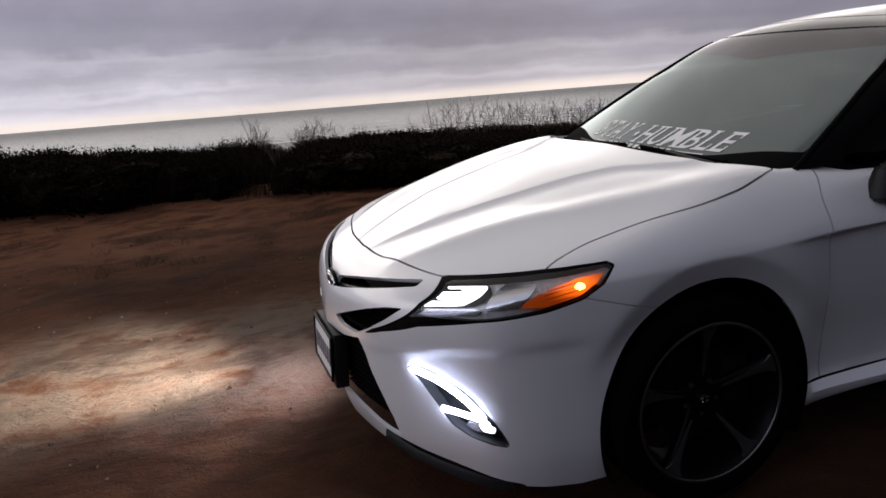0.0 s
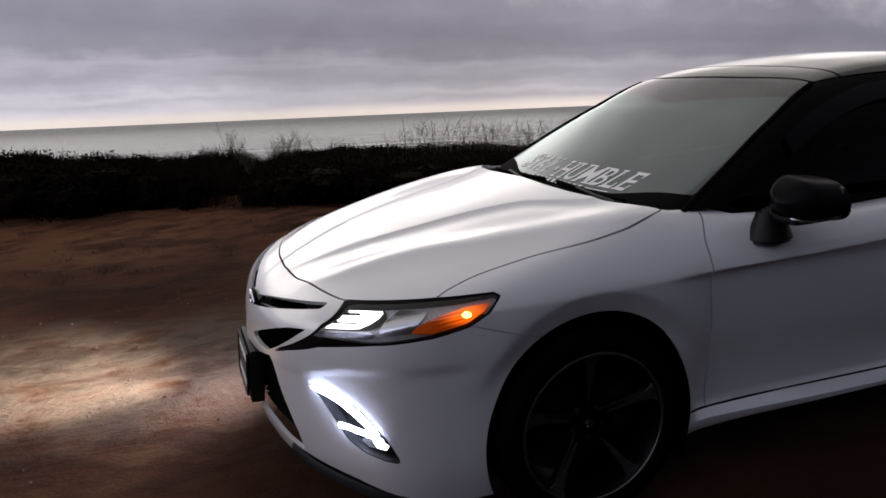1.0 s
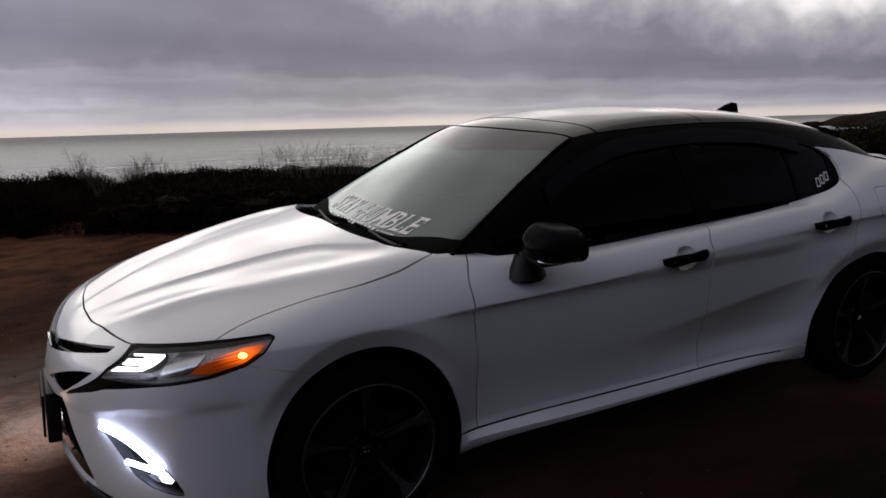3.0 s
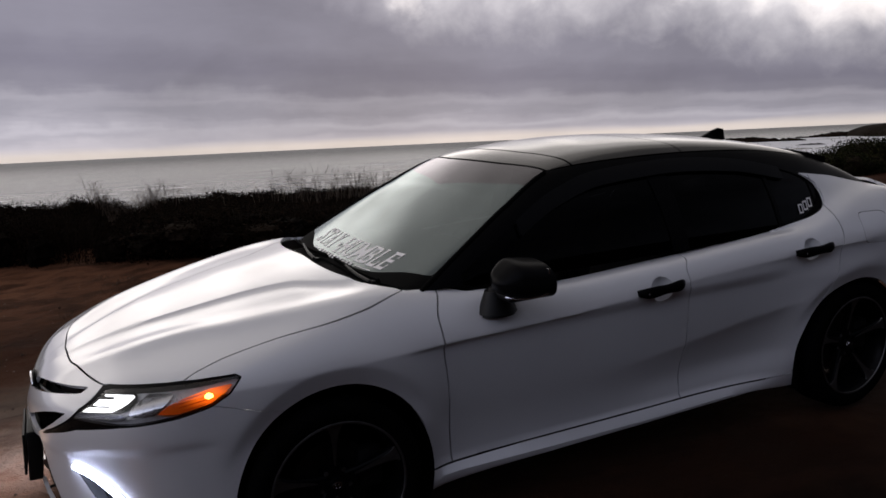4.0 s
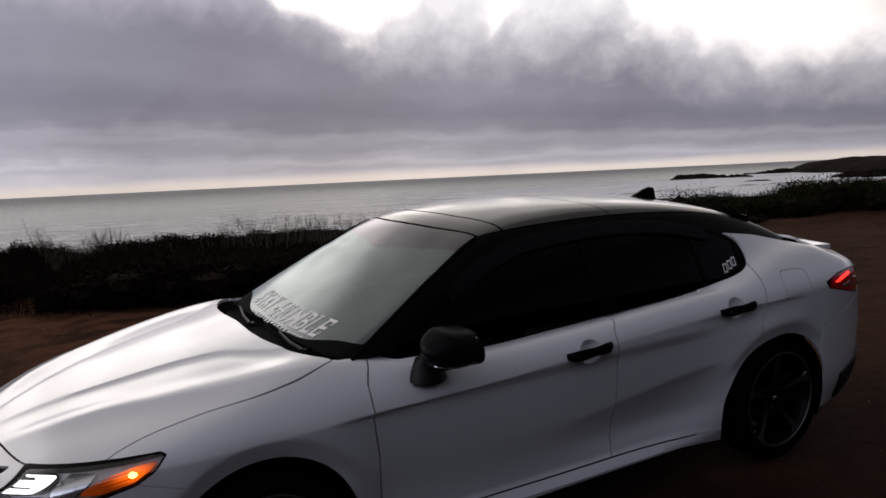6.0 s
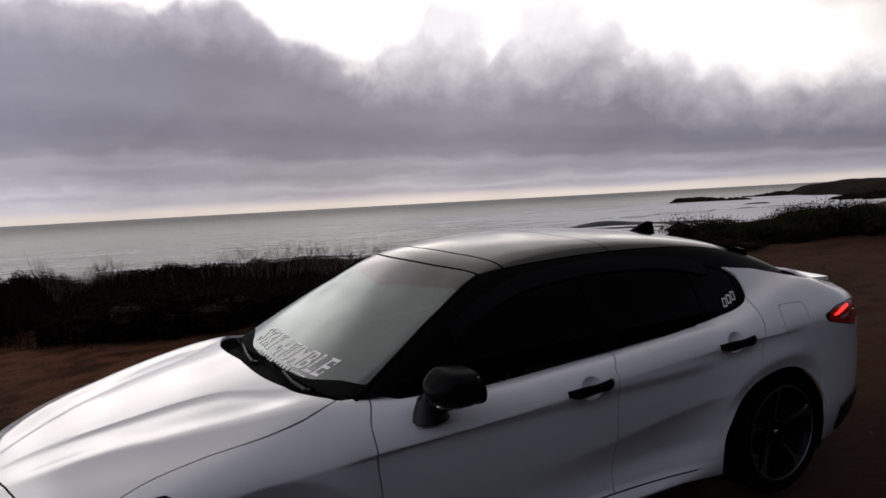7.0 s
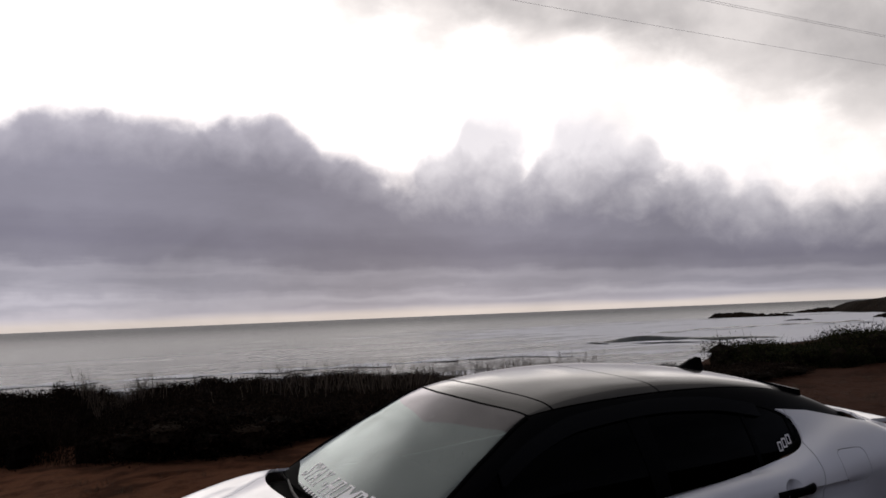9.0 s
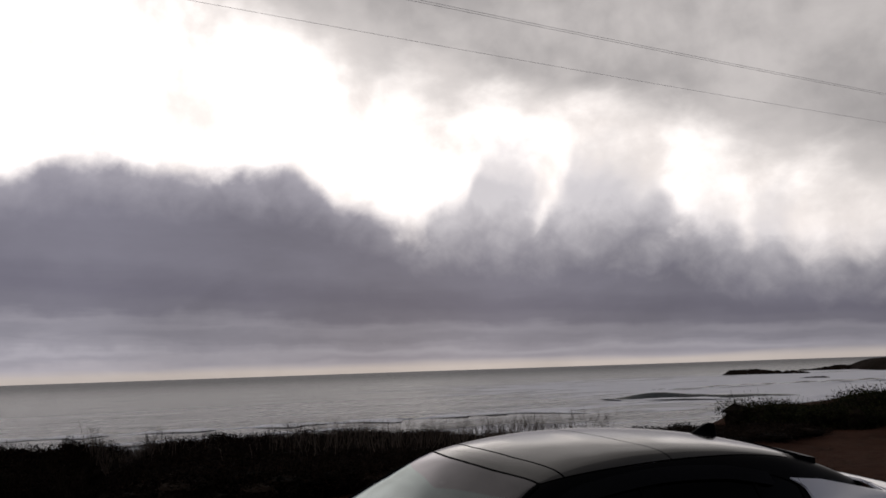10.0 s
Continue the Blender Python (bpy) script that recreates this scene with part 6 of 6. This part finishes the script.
for k, (x, y) in enumerate(((12.9, 8.3), (13.6, 7.2), (14.8, 6.9), (15.6, 6.0), (16.9, 5.5), (14.5, 9.2), (16.2, 8.2), (18.0, 7.2), (18.3, 4.6), (19.5, 6.6), (20.5, 4.4), (22.0, 5.6), (20.6, 7.6), (23.4, 4.6))):
    # the shrubs stand lower towards the cliff
    reach, bearing = math.hypot(x + 0.8, y + 3.6), math.degrees(math.atan2(x + 0.8, y + 3.6))
    size = max(0.45, (1.85 + reach * math.tan(math.radians(float(green_line(bearing)))) - ground_at(x, y) + 0.08) / 0.72 + 0.05 * (k % 3 - 1))
    s = greens[k % 2]
    m = pose(x, y, ground_at(x, y) - 0.08, 0, 0, 47 * k) @ Matrix.Diagonal((1.15, 1.15, size, 1))
    if s.name not in first:
        first.add(s.name)
        s.matrix_world = m
    else:
        c = copy_thing(s, pose(0, 0, 0))
        c.matrix_basis = m

# dry weeds that stand over the crest, and dead stalks all over the scrub's face
def weed(soup, foot, tall, thick, twigs):
    lean = Vector((rng.gauss(0, 0.24), rng.gauss(0, 0.24), 1)).normalized()
    b = foot + lean * tall * 0.55 + Vector((rng.gauss(0, 0.02), rng.gauss(0, 0.02), 0))
    c = b + (lean + Vector((rng.gauss(0, 0.3), rng.gauss(0, 0.3), 0))).normalized() * tall * 0.45
    soup.stalk([foot, b, c], thick, thick * 0.4)
    for _ in range(twigs):
        t = rng.uniform(0.0, 1.0)
        p = b.lerp(c, t)
        q = p + Vector((rng.gauss(0, 0.07), rng.gauss(0, 0.07), rng.uniform(0.03, 0.14))) * (0.5 + tall)
        soup.stalk([p, q], thick * 0.6, thick * 0.3)
        for _ in range(rng.randint(0, 2)):
            soup.leaf(q + Vector((rng.gauss(0, 0.015), rng.gauss(0, 0.015), rng.gauss(0, 0.02))), 0.02, 0.004, rng)


weeds = Soup()
for _ in range(900):
    u = rng.random()
    if u < 0.24:
        x, y, tall = rng.gauss(0.35, 0.34), rng.uniform(9.6, 11.4), rng.uniform(0.08, 0.38)
    elif u < 0.88:
        x, y, tall = 2.4 + 6.2 * rng.random() ** 0.8, rng.uniform(8.0, 10.5), rng.uniform(0.12, 0.46)
    else:
        x, y, tall = rng.uniform(0, 9), rng.uniform(8, 13), rng.uniform(0.04, 0.16)
    weed(weeds, Vector((x, y, scrub_top(x, y) - 0.12)), tall + 0.1, 0.0044, rng.randint(2, 5))
ob = new("dry_weeds", weeds.mesh("dry_weeds", TWIG))
tagged(ob, "thin dry weed stalks standing over the hedge", "weeds", kind="stuff")
dead = Soup()
for _ in range(5200):
    x = rng.uniform(-9, 11)
    deep = abs(rng.gauss(0, 0.5))
    y = hedge_front(x) - 0.1 + deep
    z = ground_at(x, y) - 0.05
    tall = min(scrub_top(x, y) - z - 0.06, rng.uniform(0.3, 1.0) * (0.6 + 0.8 * min(deep, 0.9)) + 0.1)
    weed(dead, Vector((x, y, z)), max(0.15, tall), 0.0032, rng.randint(0, 2))
ob = new("dead_stalks", dead.mesh("dead_stalks", DEAD))
tagged(ob, "dense dead brown stalks on the face of the scrub", "stalks", kind="stuff")

# tufts of dry grass and small stones on the dirt
grass = Soup()
for _ in range(620):
    x, y = rng.uniform(-7, 9), rng.uniform(3.6, 6.6)
    if rng.random() < 0.75:
        x, y = rng.uniform(6, 22), rng.uniform(-2, 7)
    z = ground_at(x, y) - 0.04
    for _ in range(rng.randint(8, 22)):
        p = Vector((x + rng.gauss(0, 0.05), y + rng.gauss(0, 0.05), z))
        q = p + Vector((rng.gauss(0, 0.04), rng.gauss(0, 0.04), rng.uniform(0.03, 0.085)))
        grass.stalk([p, p.lerp(q, 0.6) + Vector((0, 0, 0.012)), q + Vector((rng.gauss(0, 0.02), rng.gauss(0, 0.02), -0.005))], 0.0018, 0.0006)
ob = new("dry_grass", grass.mesh("dry_grass", STRAW))
tagged(ob, "sparse tufts of dry yellow grass on dirt", "grass", kind="stuff")
STONE = surface("dirt_clods", (0.16, 0.115, 0.09), 0.9, spec=0.2, extra=leaf_colours((0.03, 0.018, 0.012), (0.07, 0.044, 0.032), (0.14, 0.10, 0.08)))
sp, sf = [], []
for _ in range(2600):
    x, y = rng.gauss(-1.6, 2.6), rng.uniform(-1.2, 6.5)
    if rng.random() < 0.3:
        x, y = rng.uniform(2, 12), rng.uniform(-3, 6)
    if -1.1 < x < 4.0 and -1.1 < y < 1.1:
        continue
    r = min(0.014, 0.0035 * math.exp(abs(rng.gauss(0, 0.6))))
    z = ground_at(x, y) - 0.034 + r * 0.35
    k = len(sp)
    for dx, dy, dz in ((1, 0, 0), (0, 1, 0), (-1, 0, 0), (0, -1, 0), (0.1, 0.1, 0.7), (0, 0, -0.7)):
        sp.append((x + dx * r * rng.uniform(0.6, 1.3), y + dy * r * rng.uniform(0.6, 1.3), z + dz * r))
    for i in range(4):
        j = (i + 1) % 4
        sf += [(k + i, k + j, k + 4), (k + j, k + i, k + 5)]
me = bpy.data.meshes.new("small_stones")
me.from_pydata(sp, [], sf)
me.materials.append(STONE)
ob = new("small_stones", me)
tagged(ob, "small stones and dry clods scattered on dirt", "stones", kind="stuff")


# ---- far coast ----
def rocky(g, p, where):
    n = g.noise(where, 0.06, 6, 0.6)
    m = g.noise(where, 0.5, 5, 0.6)
    x, y, z = g.split(where)
    soil = g.ramp(n, [(0.3, (0.004, 0.0034, 0.002)), (0.5, (0.008, 0.006, 0.0036)), (0.7, (0.020, 0.0125, 0.0085))])
    cliff = g.ramp(m, [(0.3, (0.005, 0.004, 0.0032)), (0.7, (0.026, 0.017, 0.012))])
    g.put(p.inputs["Base Color"], g.mix(0.45, soil, cliff))
    g.put(p.inputs["Normal"], g.bump(g.math("ADD", g.math("MULTIPLY", n, 6.0), m), 0.8, 1.0))


ROCK = surface("coast_rock", (0.09, 0.075, 0.055), 0.95, spec=0.02, extra=rocky)


def mound(name, label, cx, cy, rx, ry, height, turn=0.0, rough=0.25, n=64, m=26, category="rock", brow=5.5, relief=0.55, climb=0.0):
    """A rocky rise out of the sea, flat-topped, with a broken edge."""
    pts, faces = [], []
    for i in range(m + 1):
        t = i / m
        for k in range(n):
            a = 2 * math.pi * k / n
            wob = 1 + rough * noise.fractal(Vector((math.cos(a) * 1.7 + cx * 0.01, math.sin(a) * 1.7, cy * 0.013)), 0.8, 2.0, 4)
            r = t * wob
            h = height * (1 - t**brow) * (1 - climb * r * math.cos(a))
            p = Vector((r * math.cos(a), r * math.sin(a), 0))
            h *= max(0.1, 1 + relief * noise.fractal(Vector((p.x * 4 + cx, p.y * 4, 1.3)), 0.7, 2.2, 6))
            pts.append((p.x * rx, p.y * ry, h - (0.6 if i == m else 0.0)))
    for i in range(m):
        for k in range(n):
            a, b = i * n + k, i * n + (k + 1) % n
            faces.append((a, a + n, b + n, b))
    ob = new(name, Sheet(pts, faces).mesh(name))
    ob.data.materials.append(ROCK)
    ob.matrix_world = pose(cx, cy, SEA_LEVEL - 0.3, 0, 0, turn)
    tagged(ob, label, category)
    return ob


mound("headland", "low brown headland with a cliff above the surf", 740, 338, 260, 150, 12.4, 49.5, 0.07, 150, 44, "headland", 11.0, 0.16, 0.22)
mound("headland", "dark rise on the headland behind the cliff", 1230, 500, 250, 70, 27.0, -6, 0.2, 100, 30, "headland")
for cx, cy, rx, ry, h, t in ((508, 461, 20, 6, 2.8, -48), (534, 437, 9, 5, 1.6, -48), (412, 318, 8, 2.5, 0.8, -50), (648, 514, 7, 4, 0.9, -50), (655, 505, 9, 5, 1.3, -50), (663, 499, 12, 6, 2.1, -50), (672, 494, 13, 8, 3.0, -50), (470, 290, 20, 6, 2.2, -30), (455, 268, 14, 5, 3.0, -20)):
    mound("sea_rock", "dark low rock awash in white surf", cx, cy, rx, ry, h * 1.25, t, 0.8, 56, 16)
WAVE = surface("wave_water", (0.022, 0.028, 0.03), 0.25, grain=(0.3, 0.7, 1.4), bumps=((0.6, 0.5),), spec=0.35)
FOAM = surface("surf_foam", (0.75, 0.75, 0.77), 0.8, grain=(0.15, 0.75, 1.05), bumps=((0.8, 0.25),))


def breaker(x0, x1, y0, slope, height, foam):
    """A rolling wave: a rounded dark ridge with a foaming foot."""
    pts, faces = [], []
    n, m = 90, 9
    for i in range(n + 1):
        t = i / n
        x = x0 + (x1 - x0) * t
        y = y0 + slope * (x - x0) + 2.5 * noise.noise(Vector((x * 0.03, 0.5, y0)))
        amp = height * math.sin(math.pi * t) ** 0.6 * max(0.0, 0.62 + 0.9 * noise.noise(Vector((x * 0.06, 2.0, y0))))
        for j in range(m + 1):
            v = j / m
            pts.append((x, y - 5 + 12 * v, SEA_LEVEL + 1.25 * amp * math.exp(-(((v - 0.42) / 0.22) ** 2)) - 0.3))
    for i in range(n):
        for j in range(m):
            a, b = i * (m + 1) + j, (i + 1) * (m + 1) + j
            faces.append((a, b, b + 1, a + 1))
    ob = new("breaking_wave", Sheet(pts, faces).mesh("breaking_wave"))
    ob.data.materials.append(WAVE)
    tagged(ob, "dark rolling wave about to break near shore", "wave", kind="structure")
    pts, faces = [], []
    for i in range(n + 1):
        t = i / n
        x = x0 + (x1 - x0) * t
        y = y0 + slope * (x - x0) + 2.5 * noise.noise(Vector((x * 0.03, 0.5, y0)))
        w = foam * max(0.04, 0.35 + 1.6 * noise.noise(Vector((x * 0.085, 5.0, y0))))
        for j in range(5):
            pts.append((x, y - 4 - w + w * j / 4, SEA_LEVEL - 0.35 + 0.75 * min(1.0, w / (0.45 * foam)) + 0.25 * math.sin(math.pi * j / 4) * (1 + noise.noise(Vector((x * 0.4, j, 0))))))
    for i in range(n):
        for j in range(4):
            a, b = i * 5 + j, (i + 1) * 5 + j
            faces.append((a, b, b + 1, a + 1))
    ob = new("surf_foam", Sheet(pts, faces).mesh("surf_foam"))
    ob.data.materials.append(FOAM)
    tagged(ob, "white foam at the foot of a wave", "foam", kind="stuff")


breaker(-60, 140, 214, -0.12, 0.9, 20)
breaker(174, 228, 228, -0.9, 2.3, 26)
breaker(-120, 60, 168, 0.02, 0.7, 8)
breaker(250, 420, 285, -0.2, 1.4, 16)

# overhead lines
CABLE = surface("grey_cable", (0.62, 0.60, 0.62), 0.6, grain=(3, 0.8, 1.2))
for y, z, r in ((14.8, 10.9, 0.0044), (12.75, 10.95, 0.0046), (12.55, 10.9, 0.0046)):
    pts = [(x, y, z + 0.00035 * (x - 15) ** 2) for x in np.linspace(-70, 100, 60)]
    ob = new("overhead_cable", tube(pts, r, 6).mesh("overhead_cable"))
    ob.data.materials.append(CABLE)
    tagged(ob, "thin grey overhead cable against the sky", "cable", "overhead cables")
